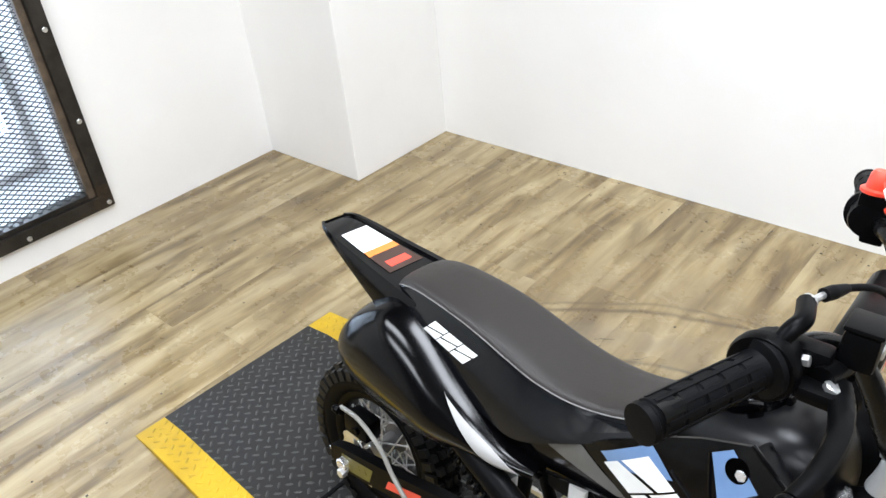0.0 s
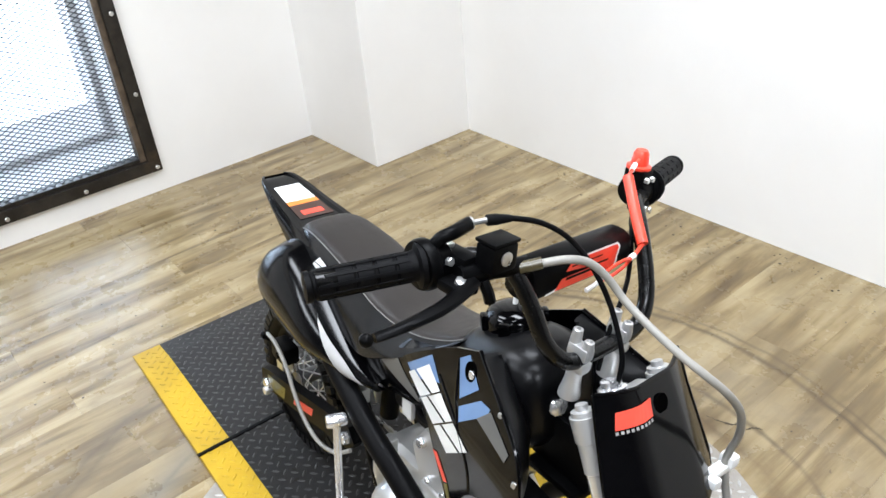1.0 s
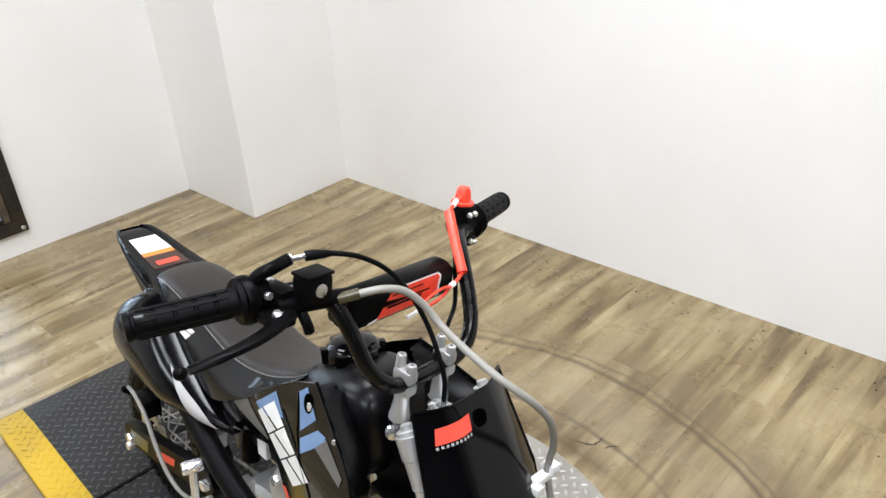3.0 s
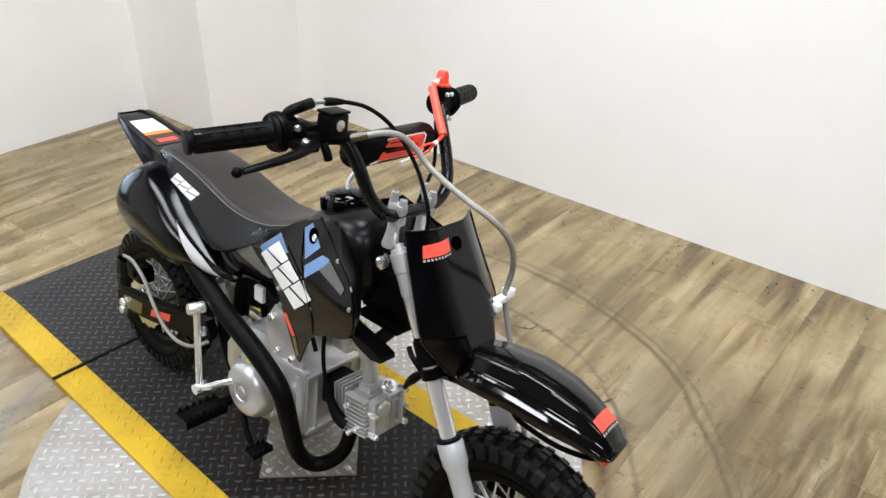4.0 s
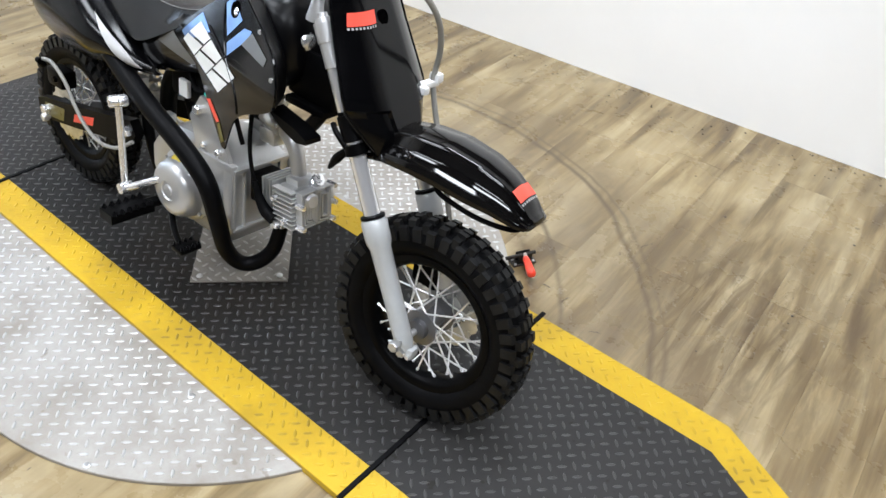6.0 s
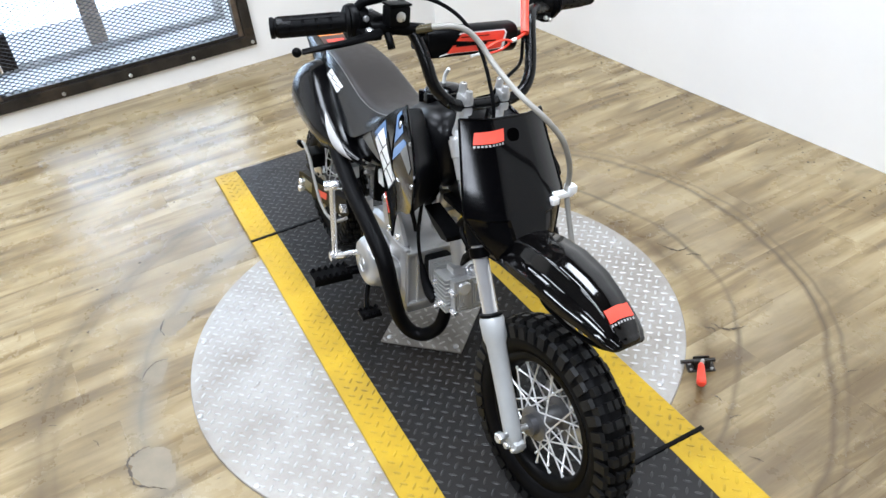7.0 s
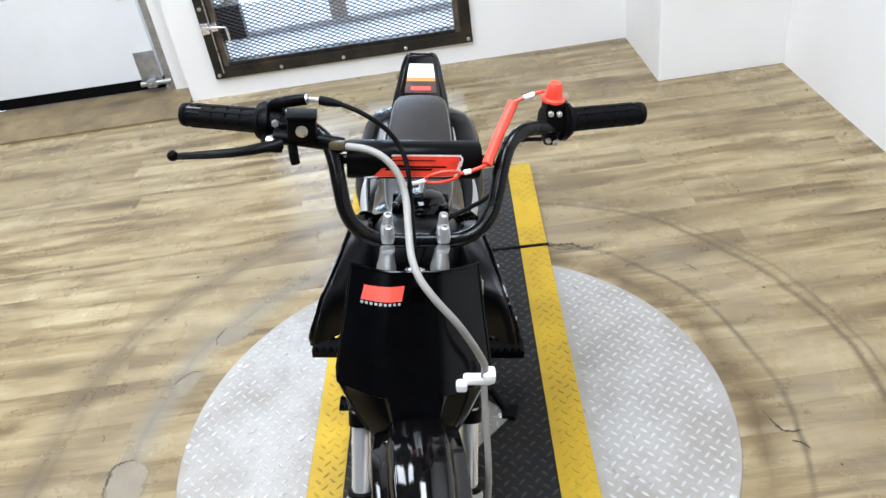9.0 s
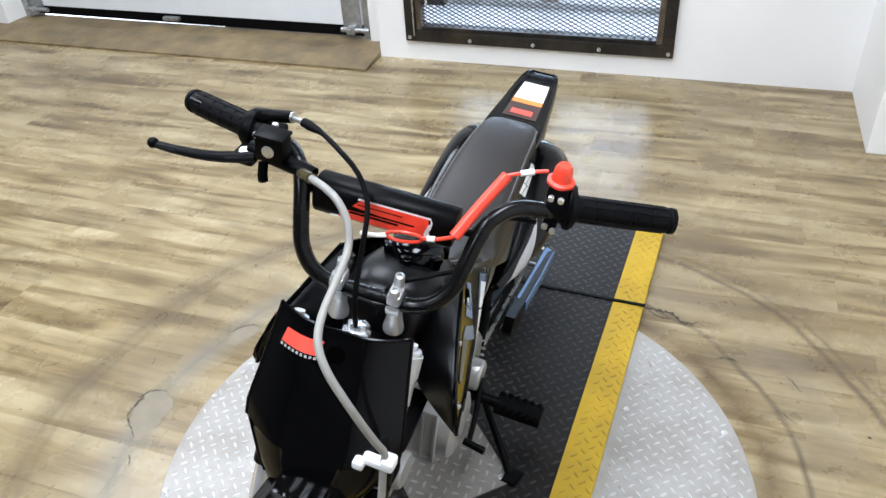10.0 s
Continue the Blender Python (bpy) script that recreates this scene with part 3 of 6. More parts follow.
def worn_patch(outline):
    """A place where the printed film has come off, with a ragged border."""
    ring = spline([Vector((a, b, 0)) for a, b in outline + outline[:1]], 6)[:-1]
    bm = bmesh.new()
    bm.faces.new([bm.verts.new(c + Vector((rng.uniform(-1, 1) * 0.006, rng.uniform(-1, 1) * 0.006, 0.0006))) for c in ring])
    bmesh.ops.triangulate(bm, faces=bm.faces[:])
    part("worn_patch", bm, "worn_patch", floor, "grey bare patch in the vinyl", smooth=False, m=ROOM.inverted())


worn_patch([(0.24, -0.798), (0.221, -0.772), (0.226, -0.744), (0.247, -0.712), (0.31, -0.705), (0.37, -0.715), (0.36, -0.75), (0.317, -0.79)])
gouge([(0.37, -0.735), (0.345, -0.765), (0.317, -0.796), (0.28, -0.80), (0.24, -0.80), (0.222, -0.777), (0.218, -0.748)], 0.0032)
worn_patch([(-0.03, -0.723), (-0.071, -0.685), (-0.063, -0.650), (0.012, -0.682), (0.001, -0.719)])
gouge([(-0.02, -0.727), (-0.05, -0.71), (-0.072, -0.683), (-0.066, -0.65)], 0.0018)
worn_patch([(-0.187, -0.64), (-0.240, -0.628), (-0.234, -0.548), (-0.188, -0.573), (-0.163, -0.625)])
gouge([(-0.17, -0.64), (-0.20, -0.645), (-0.246, -0.628)], 0.0026)
gouge([(-0.244, -0.60), (-0.236, -0.54)], 0.0022)
gouge([(0.252, 0.722), (0.285, 0.730), (0.314, 0.745), (0.318, 0.782)], 0.0032)
gouge([(0.344, 0.752), (0.350, 0.770), (0.368, 0.782)], 0.0028)
gouge([(0.60, 0.605), (0.633, 0.613), (0.648, 0.640), (0.656, 0.668)], 0.0036)
gouge([(0.600, 0.58), (0.618, 0.592), (0.632, 0.588)], 0.004)
gouge([(-0.326, 0.528), (-0.335, 0.55), (-0.332, 0.582)], 0.0022)
gouge([(-0.316, 0.694), (-0.295, 0.712), (-0.269, 0.728)], 0.0018)
gouge([(-0.190, 0.690), (-0.177, 0.701), (-0.165, 0.72)], 0.0018)
gouge([(-0.472, 0.312), (-0.470, 0.36), (-0.466, 0.400), (-0.438, 0.435), (-0.455, 0.474)], 0.0065, "dark jagged crack that goes on from the ramp's seam")
gouge([(-0.462, 0.34), (-0.444, 0.37), (-0.446, 0.40)], 0.004)
for cx, cy, turn, size in ((0.861, 0.429, 80, 0.03), (0.969, 0.382, 30, 0.03), (0.796, 0.436, 10, 0.03), (0.14, -0.86, 20, 0.03), (0.02, -0.95, 60, 0.025), (-0.28, -0.76, 30, 0.025), (0.43, -0.70, 40, 0.035), (0.9, 0.75, 70, 0.03)):
    d = Vector((math.cos(radians(turn)), math.sin(radians(turn)))) * size / 2
    gouge([(cx - d.x, cy - d.y), (cx - d.y * 0.2, cy + d.x * 0.2), (cx + d.x, cy + d.y)], size * 0.055)
# crumbs and small dark specks, most of them along the walls
verts, faces = [], []
for k in range(260):
    if k < 150:
        u = rng.uniform(-2.0, 2.4)
        cx, cy = u, Y1 - 0.02 - abs(rng.gauss(0, 0.10))
        if cx < -1.5:
            cy = rng.uniform(0.2, 0.9)
    else:
        cx, cy = rng.uniform(-1.9, 1.9), rng.uniform(-1.6, 1.4)
        if math.hypot(cx - 0.2, cy) < 0.68 or (abs(cy) < 0.36 and -1.05 < cx < 1.45):
            continue
    r = rng.uniform(0.002, 0.0055)
    i0 = len(verts)
    n = 5
    verts += [(cx + r * math.cos(6.283 * q / n) * rng.uniform(0.6, 1.3), cy + r * math.sin(6.283 * q / n) * rng.uniform(0.6, 1.3), 0.0005) for q in range(n)] + [(cx, cy, 0.0005 + r * 0.5)]
    faces += [(i0 + q, i0 + (q + 1) % n, i0 + n) for q in range(n)]
part("specks", mesh_from(verts, faces, "specks"), "gouge", floor, "dark crumbs and specks", smooth=False, kind="stuff")

# ---- turntable and ramp ----
CX, CY, RT = 0.2, 0.015, 0.645
RY0, RY1, YW = -0.305, 0.325, 0.082
RX0, RX1, RH = -0.99, 1.56, 0.018
XT = 1.31                                               # from here on the ramp narrows


def lugs(inside, x0, x1, y0, y1, z, p=0.0235, length=0.021, width=0.0062, h=0.0016):
    """Raised bars of a checker plate, crossing at right angles, 45 degrees to the ramp."""
    verts, faces = [], []
    c = math.sqrt(0.5)
    n = int((x1 - x0 + y1 - y0) / p) + 4
    for i in range(-n, n):
        for j in range(-n, n):
            x, y = (i - j) * p * c, (i + j) * p * c
            if not (x0 < x < x1 and y0 < y < y1 and inside(x, y)):
                continue
            dx, dy = (c, c) if (i + j) % 2 else (-c, c)
            zz = z(x) if callable(z) else z
            k = len(verts)
            for s, wd, up in ((-0.5, 0, 0), (-0.22, -0.5, 0), (0.22, -0.5, 0), (0.5, 0, 0), (0.22, 0.5, 0), (-0.22, 0.5, 0),
                              (-0.36, 0, 1), (-0.18, -0.2, 1), (0.18, -0.2, 1), (0.36, 0, 1), (0.18, 0.2, 1), (-0.18, 0.2, 1)):
                a, b = s * length, wd * width
                verts.append((x + dx * a - dy * b, y + dy * a + dx * b, zz + up * h))
            for q in range(6):
                faces.append((k + q, k + (q + 1) % 6, k + 6 + (q + 1) % 6, k + 6 + q))
            faces.append(tuple(k + 6 + q for q in range(6)))
    return mesh_from(verts, faces, "lugs")


def ramp_z(x):
    """The ramp's top: flat, sloping to the floor at both ends."""
    if x < RX0 + 0.10:
        return 0.003 + (RH - 0.003) * (x - RX0) / 0.10
    if x > RX1 - 0.10:
        return 0.003 + (RH - 0.003) * (RX1 - x) / 0.10
    return RH


table = thing("turntable", pose(0, 0, 0), "round bare aluminium checker plate turntable in the floor", "turntable")
bm = bmesh.new()
spin(bm, [(RT, -0.004), (RT, 0.0066), (RT - 0.0015, 0.008)], 128, Matrix.Translation((CX, CY, 0)))
part("plate", bm, "plate", table, smooth=False)
part("tread_pattern", lugs(lambda x, y: math.hypot(x - CX, y - CY) < RT - 0.012 and not RY0 - 0.01 < y < RY1 + 0.01, CX - RT, CX + RT, CY - RT, CY + RT, 0.008), "plate_lug", table, smooth=False, kind="stuff")
bm = bmesh.new()
spin(bm, [(0.0075, 0), (0.007, 0.002), (0.004, 0.003)], 10)
screw_mesh = bpy.data.meshes.new("screw")
bm.to_mesh(screw_mesh)
bm.free()
for sx, sy in ((0.208, -0.342), (0.477, -0.337), (-0.066, -0.337), (-0.079, 0.349), (0.208, 0.352), (0.475, -0.557), (-0.078, 0.569), (0.179, 0.626), (0.475, 0.585), (-0.07, -0.55), (0.2, -0.62), (0.477, 0.352), (0.7, 0.355)):
    part("screw", screw_mesh, "steel", table, smooth=False, m=pose(sx, sy, 0.0082))

ramp = thing("wheel_ramp", pose(0, 0, 0), "black checker plate drive-on ramp with yellow edges", "ramp")
XS = [RX0, RX0 + 0.10, XT, RX1 - 0.10, RX1]


def taper(x, y):
    """Both sides turn inwards towards the drive-on end."""
    middle = (RY0 + RY1) / 2
    return y - math.copysign(max(0.0, x - XT) * 0.52, y - middle) * min(1.0, abs(y - middle) / (RY1 - middle - YW))


def strip(y0, y1):
    bm = bmesh.new()
    rings = []
    for x in XS:
        z, ya, yb = ramp_z(x), taper(x, y0), taper(x, y1)
        rings.append([(x, ya, 0.001), (x, ya, z - 0.001), (x, ya + 0.001, z), (x, yb - 0.001, z), (x, yb, z - 0.001), (x, yb, 0.001)])
    return loft(bm, rings)


def within(y0, y1, margin):
    return lambda x, y: taper(x, y0) + margin < y < taper(x, y1) - margin


part("deck", strip(RY0 + YW, RY1 - YW), "mat", ramp, "black checker plate deck", smooth=False)
part("deck_tread", lugs(within(RY0 + YW, RY1 - YW, 0.006), RX0 + 0.012, RX1 - 0.012, RY0, RY1, ramp_z), "mat_lug", ramp, smooth=False, kind="stuff")
for y0, y1 in ((RY0, RY0 + YW), (RY1 - YW, RY1)):
    edge = part("yellow_edge", strip(y0, y1), "yellow", ramp, "worn yellow painted edge strip", smooth=False)
    part("edge_tread", lugs(within(y0, y1, 0.008), RX0 + 0.014, RX1 - 0.014, RY0, RY1, ramp_z), "yellow_lug", edge, smooth=False, kind="stuff")
for sx, ya, yb in ((-0.456, RY0 - 0.004, RY1 + 0.004), (0.857, RY0 - 0.004, RY1 + 0.012)):
    bm = bmesh.new()
    loft(bm, [[(sx - 0.0055, y, RH + 0.0005), (sx - 0.0045, y, RH + 0.004), (sx + 0.0045, y, RH + 0.004), (sx + 0.0055, y, RH + 0.0005)] for y in (ya, yb)])
    part("seam_strip", bm, "rubber", ramp, "black seam strip across the ramp")
bm = bmesh.new()
box(bm, (-0.109, -0.109, 0.0), (0.109, 0.109, 0.004), 0.001)
hub = part("cover_plate", bm, "cover", None, smooth=False, m=pose(0.2135, 0.007, RH + 0.002, 0, 0, 45))
tagged(hub, "square aluminium checker plate lying on the black ramp", "metal plate")
cover_lugs = lugs(lambda x, y: abs(x) < 0.1 and abs(y) < 0.1, -0.1, 0.1, -0.1, 0.1, 0.004)
part("tread_pattern", cover_lugs, "cover_lug", hub, smooth=False, kind="stuff")
for sx, sy in ((0.09, -0.09), (0.09, 0.09), (-0.09, 0.09), (-0.09, -0.09)):
    part("screw", screw_mesh, "steel", hub, smooth=False, m=pose(sx, sy, 0.0045))

# toggle clamp on the floor beside the turntable
clamp = thing("toggle_clamp", pose(0.705, 0.475, 0.0, 0, 0, 62), "steel toggle clamp with a red handle on the floor", "clamp")
bm = bmesh.new()
box(bm, (-0.034, -0.015, 0.0), (0.030, 0.015, 0.004), 0.001)
for y in (-0.009, 0.006):
    box(bm, (-0.020, y, 0.004), (0.018, y + 0.003, 0.030), 0.001)
rod(bm, (-0.050, 0, 0.022), (0.030, 0, 0.024), 0.005, 8)
part("base", bm, "frame_steel", clamp, "dark oiled clamp body")
bm = bmesh.new()
rod(bm, (0.0, -0.004, 0.026), (-0.012, -0.032, 0.034), 0.0055, 8)
part("lever", bm, "steel", clamp)
bm = bmesh.new()
tube(bm, [(-0.008, -0.020, 0.030), (-0.011, -0.032, 0.032), (-0.017, -0.055, 0.033), (-0.023, -0.080, 0.033), (-0.025, -0.087, 0.033)], [0.006, 0.0085, 0.010, 0.0115, 0.007], 12)
part("handle", bm, "tether", clamp, "red plastic handle")
for x in (-0.026, 0.022):
    for y in (-0.010, 0.010):
        bm = bmesh.new()
        bolt(bm, (x, y, 0.004), (0, 0, 1), 0.004, 0.003)
        part("screw", bm, "steel", clamp)


# ---- the dirt bike: u forward, v to its left, w up; it leans on its side stand ----
LEAN_ANGLE = 8.3
bike = thing("dirt_bike", pose(0, -0.06, RH + 0.001, -LEAN_ANGLE, 0, 0), "small black dirt bike with red logos on its side stand", "dirt bike")
FRONT, REAR, RW = (0.812, 0.0, 0.207), (-0.318, 0.0, 0.192), 0.206
RAKE = Vector((-0.465, 0, 0.885)).normalized()           # along the fork, upwards
FORK = Vector((0.708, 0, 0.400))                         # a point on the fork's axis


def fork_at(w, v=0.0):
    return FORK + RAKE * ((w - FORK.z) / RAKE.z) + Vector((0, v, 0))


# the front end is turned a little to the bike's left about the steering axis
PIVOT = fork_at(0.6) + Vector((-0.028, 0, 0))
STEER = Matrix.Translation(PIVOT) @ Matrix.Rotation(radians(6.0), 4, RAKE) @ Matrix.Translation(-PIVOT)
STEER_BAR = Matrix.Translation((0.0, 0.0, 0.009)) @ STEER


def on_bar(*points):
    """Places of the bike, given to a part of the turned handlebar."""
    back = STEER_BAR.inverted()
    return [back @ Vector(p) for p in points]


def mirror_pair(build):
    for side in (-1, 1):
        build(side)


def bolts(name, material, parent, items):
    """Each bolt a part of its own: place, direction, radius, height."""
    for q, d, r, h in items:
        bm = bmesh.new()
        bolt(bm, q, d, r, h)
        part(name, bm, material, parent)


# -- wheels --
def tyre_section(r_mid, half, height, n=14):
    return [(r_mid + height * math.sin(a), half * math.cos(a)) for a in (2 * math.pi * k / n for k in range(n))]


def knob_mesh(R):
    """Blocks of an off-road tyre: staggered middle rows, shoulder blocks."""
    verts, faces = [], []

    def block(a, v0, v1, da, r0, r1, lean):
        k = len(verts)
        for r, shrink in ((r0, 1.0), (r1, 0.86)):
            for s, v in ((-1, v0), (1, v0), (1, v1), (-1, v1)):
                mid = (v0 + v1) / 2
                vv = mid + (v - mid) * shrink
                rr = r - abs(vv) * lean
                ang = a + s * da * shrink
                verts.append((rr * math.cos(ang), vv, rr * math.sin(ang)))
        faces.extend([(k + 4, k + 5, k + 6, k + 7)] + [(k + q, k + (q + 1) % 4, k + 4 + (q + 1) % 4, k + 4 + q) for q in range(4)])

    n = 40
    for i in range(n):
        a = 2 * math.pi * i / n
        h = 2 * math.pi / n
        if i % 2:
            block(a, -0.0135, -0.0015, h * 0.30, R - 0.012, R, 0.05)
            block(a, 0.0015, 0.0135, h * 0.30, R - 0.012, R, 0.05)
            for s in (-1, 1):
                block(a, s * 0.031, s * 0.020, h * 0.26, R - 0.012, R + 0.004, 0.33)
        else:
            block(a, -0.009, 0.009, h * 0.28, R - 0.012, R, 0.05)
            for s in (-1, 1):
                block(a, s * 0.0265, s * 0.013, h * 0.28, R - 0.011, R + 0.001, 0.16)
        for s in (-1, 1):
            block(a + h / 2, s * 0.0365, s * 0.028, h * 0.33, R - 0.020, R + 0.003, 0.50)
    return mesh_from(verts, faces, "knobs")


def spoke_mesh():
    bm = bmesh.new()
    tube(bm, [(0, 0, 0), (0, 0, 0.93), (0, 0, 0.94), (0, 0, 1)], [0.0018, 0.0018, 0.0030, 0.0030], 6, smooth=False)
    me = bpy.data.meshes.new("spoke")
    bm.to_mesh(me)
    bm.free()
    return me


SPOKE = spoke_mesh()


def wheel(centre, name_label, size=1.0):
    hubw = part("wheel", spin(bmesh.new(), [(0.013, -0.05), (0.020, -0.048), (0.020, -0.036), (0.034, -0.034), (0.034, -0.028), (0.019, -0.024), (0.019, 0.024), (0.034, 0.028), (0.034, 0.034), (0.020, 0.036), (0.013, 0.05)], 28, axis((0, 0, 0), (0, 1, 0))), "hub", bike, name_label, m=(STEER if centre is FRONT else Matrix()) @ pose(*centre) @ Matrix.Diagonal((size, 1, size, 1)))
    prof = tyre_section(RW - 0.043, 0.034, 0.036)
    bm = bmesh.new()
    ring = [Matrix.Rotation(radians(90), 4, "X") @ Vector((r, 0, h)) for r, h in prof]
    rings = [[Matrix.Rotation(2 * math.pi * k / 56, 4, "Y") @ p for p in ring] for k in range(56)]
    rows = [[bm.verts.new(q) for q in r] for r in rings]
    for i in range(56):
        a, b = rows[i], rows[(i + 1) % 56]
        for j in range(len(a)):
            k = (j + 1) % len(a)
            bm.faces.new((a[j], a[k], b[k], b[j]))
    tyre = part("tyre", bm, "tyre", hubw, "black knobby off-road tyre")
    part("tread", knob_mesh(RW - 0.001), "tread", hubw, smooth=False, kind="stuff")
    rim = bmesh.new()
    prof = [(0.137, -0.024), (0.137, -0.021), (0.122, -0.019), (0.117, -0.012), (0.115, 0.0), (0.117, 0.012), (0.122, 0.019), (0.137, 0.021), (0.137, 0.024), (0.126, 0.0235), (0.1205, 0.021), (0.1145, 0.013), (0.1125, 0.0), (0.1145, -0.013), (0.1205, -0.021), (0.126, -0.0235)]
    mm = axis((0, 0, 0), (0, 1, 0))
    rows = [[rim.verts.new(mm @ Vector((r * math.cos(a), r * math.sin(a), h))) for r, h in prof] for a in (2 * math.pi * k / 48 for k in range(48))]
    for i in range(48):
        a, b = rows[i], rows[(i + 1) % 48]
        for j in range(len(prof)):
            k = (j + 1) % len(prof)
            rim.faces.new((a[j], a[k], b[k], b[j]))
    part("rim", rim, "satin", hubw, "black steel rim")
    for k in range(36):
        a = 2 * math.pi * k / 36
        side = -1 if k % 2 else 1
        lead = (1 if (k // 2) % 2 else -1) * radians(52)
        p = Vector((0.032 * math.cos(a + lead), side * 0.031, 0.032 * math.sin(a + lead)))
        q = Vector((0.1145 * math.cos(a), side * 0.006, 0.1145 * math.sin(a)))
        d = q - p
        part("spoke", SPOKE, "spoke", hubw, m=Matrix.Translation(p) @ frame_along(d).to_4x4() @ Matrix.Diagonal((1, 1, d.length, 1)))
    axle = bmesh.new()
    rod(axle, (0, -0.115, 0), (0, 0.115, 0), 0.0065, 12)
    bolt(axle, (0, -0.108, 0), (0, -1, 0), 0.011, 0.010)
    bolt(axle, (0, 0.108, 0), (0, 1, 0), 0.011, 0.010)
    part("axle", axle, "steel", hubw)
    disc = bmesh.new()
    side = 1 if centre is FRONT else -1
    mm = axis((0, side * 0.052, 0), (0, 1, 0))
    rows = []
    for k in range(60):
        a = 2 * math.pi * k / 60
        ro = 0.072 + (0.003 if k % 4 < 2 else -0.002)
        rows.append([disc.verts.new(mm @ Vector((r * math.cos(a), r * math.sin(a), h))) for r, h in ((0.040, -0.0015), (ro, -0.0015), (ro, 0.0015), (0.040, 0.0015))])
    for i in range(60):
        a, b = rows[i], rows[(i + 1) % 60]
        for j in range(4):
            disc.faces.new((a[j], a[(j + 1) % 4], b[(j + 1) % 4], b[j]))
    for k in range(5):
        a = 2 * math.pi * k / 5
        rod(disc, mm @ Vector((0.028 * math.cos(a), 0.028 * math.sin(a), 0)), mm @ Vector((0.046 * math.cos(a + 0.4), 0.046 * math.sin(a + 0.4), 0)), 0.004, 6)
    part("brake_disc", disc, "steel", hubw, "thin steel brake disc")
    return hubw


wheel(FRONT, "front spoked wheel with knobby tyre")
wheel(REAR, "smaller rear spoked wheel with knobby tyre", 0.935)

# -- fork --
def fork_leg(side):
    v = side * 0.081
    top, mid = fork_at(0.690, v), fork_at(0.402, v)
    bm = bmesh.new()
    low = fork_at(0.185, v)
    d = (mid - low).normalized()
    spin(bm, [(0.008, -0.008), (0.015, 0.0), (0.0170, 0.02), (0.0170, 0.10), (0.0185, (mid - low).length - 0.052), (0.0225, (mid - low).length - 0.040), (0.0230, (mid - low).length - 0.006), (0.0205, (mid - low).length), (0.017, (mid - low).length + 0.001)], 24, axis(low, d))
    box(bm, (-0.012, -0.012, -0.008), (0.018, 0.012, 0.014), 0.006, Matrix.Translation(low))
    leg = part("fork_leg", bm, "fork", bike, "grey painted fork lower leg", m=STEER)
    bm = bmesh.new()
    rod(bm, mid - d * 0.02, top, 0.0148, 20)
    part("stanchion", bm, "stanchion", leg, "polished fork tube")
    bm = bmesh.new()
    spin(bm, [(0.0155, 0), (0.0215, 0.001), (0.0215, 0.006), (0.0155, 0.008)], 20, axis(mid, d))
    part("dust_seal", bm, "rubber", leg)
    bolts("pinch_bolt", "steel", leg, [(low + Vector((-0.002, side * 0.013, 0.004)), (0, side, 0), 0.008, 0.009), (low + Vector((0.012, side * 0.012, 0.0)), (0, side, 0), 0.005, 0.005)])


mirror_pair(fork_leg)


def triple(w, depth, name, material, tail=0.0):
    c = fork_at(w)
    mm = Matrix.Translation(c) @ frame_along(RAKE).to_4x4()
    bm = bmesh.new()
    # track_quat frame: local z along the fork
    ly = (mm.to_3x3().inverted() @ Vector((0, 1, 0))).normalized()
    flip = Matrix.Rotation(math.atan2(ly.y, ly.x) - math.pi / 2, 4, "Z")
    mm = mm @ flip
    box(bm, (-0.026, -0.064, -depth / 2), (0.008, 0.064, depth / 2), 0.005, mm)
    for s in (-1, 1):
        spin(bm, [(0.0152, -depth * 0.72 - tail), (0.0162, -depth * 0.7 - tail), (0.0162, -depth * 0.75), (0.0182, -depth * 0.7), (0.0184, depth * 0.7), (0.0155, depth * 0.72), (0.0150, depth * 0.72 + 0.006), (0.0085, depth * 0.72 + 0.007), (0.0080, depth * 0.72 + 0.014), (0.0040, depth * 0.72 + 0.0145)], 20, mm @ Matrix.Translation((0, s * 0.081, 0)))
        for dz in ((0.0, -tail * 0.55) if tail else (0.0,)):      # pinch ears
            box(bm, (0.010, s * 0.081 - 0.006, dz - 0.005), (0.023, s * 0.081 + 0.006, dz + 0.005), 0.002, mm)
    clamp = part(name, bm, material, bike, m=STEER)
    bolts("clamp_bolt", "steel", clamp, [(mm @ Vector((0.012, s * 0.060, 0)), mm.to_3x3() @ Vector((1, 0, 0)), 0.0055, 0.006) for s in (-1, 1)])


triple(0.676, 0.022, "upper_triple_clamp", "alu", 0.040)
bm = bmesh.new()
spin(bm, [(0.020, 0), (0.020, 0.004), (0.0145, 0.005), (0.0145, 0.014), (0.008, 0.016), (0.003, 0.016)], 12, axis(fork_at(0.690) + Vector((-0.014, 0, -0.006)), RAKE))
part("stem_nut", bm, "chrome", bike, "bright steering stem nut")
triple(0.540, 0.030, "lower_triple_clamp", "matte")
bm = bmesh.new()
rod(bm, fork_at(0.53) + Vector((-0.028, 0, 0)), fork_at(0.668) + Vector((-0.028, 0, 0)), 0.026, 20)
part("head_tube", bm, "matte", bike)
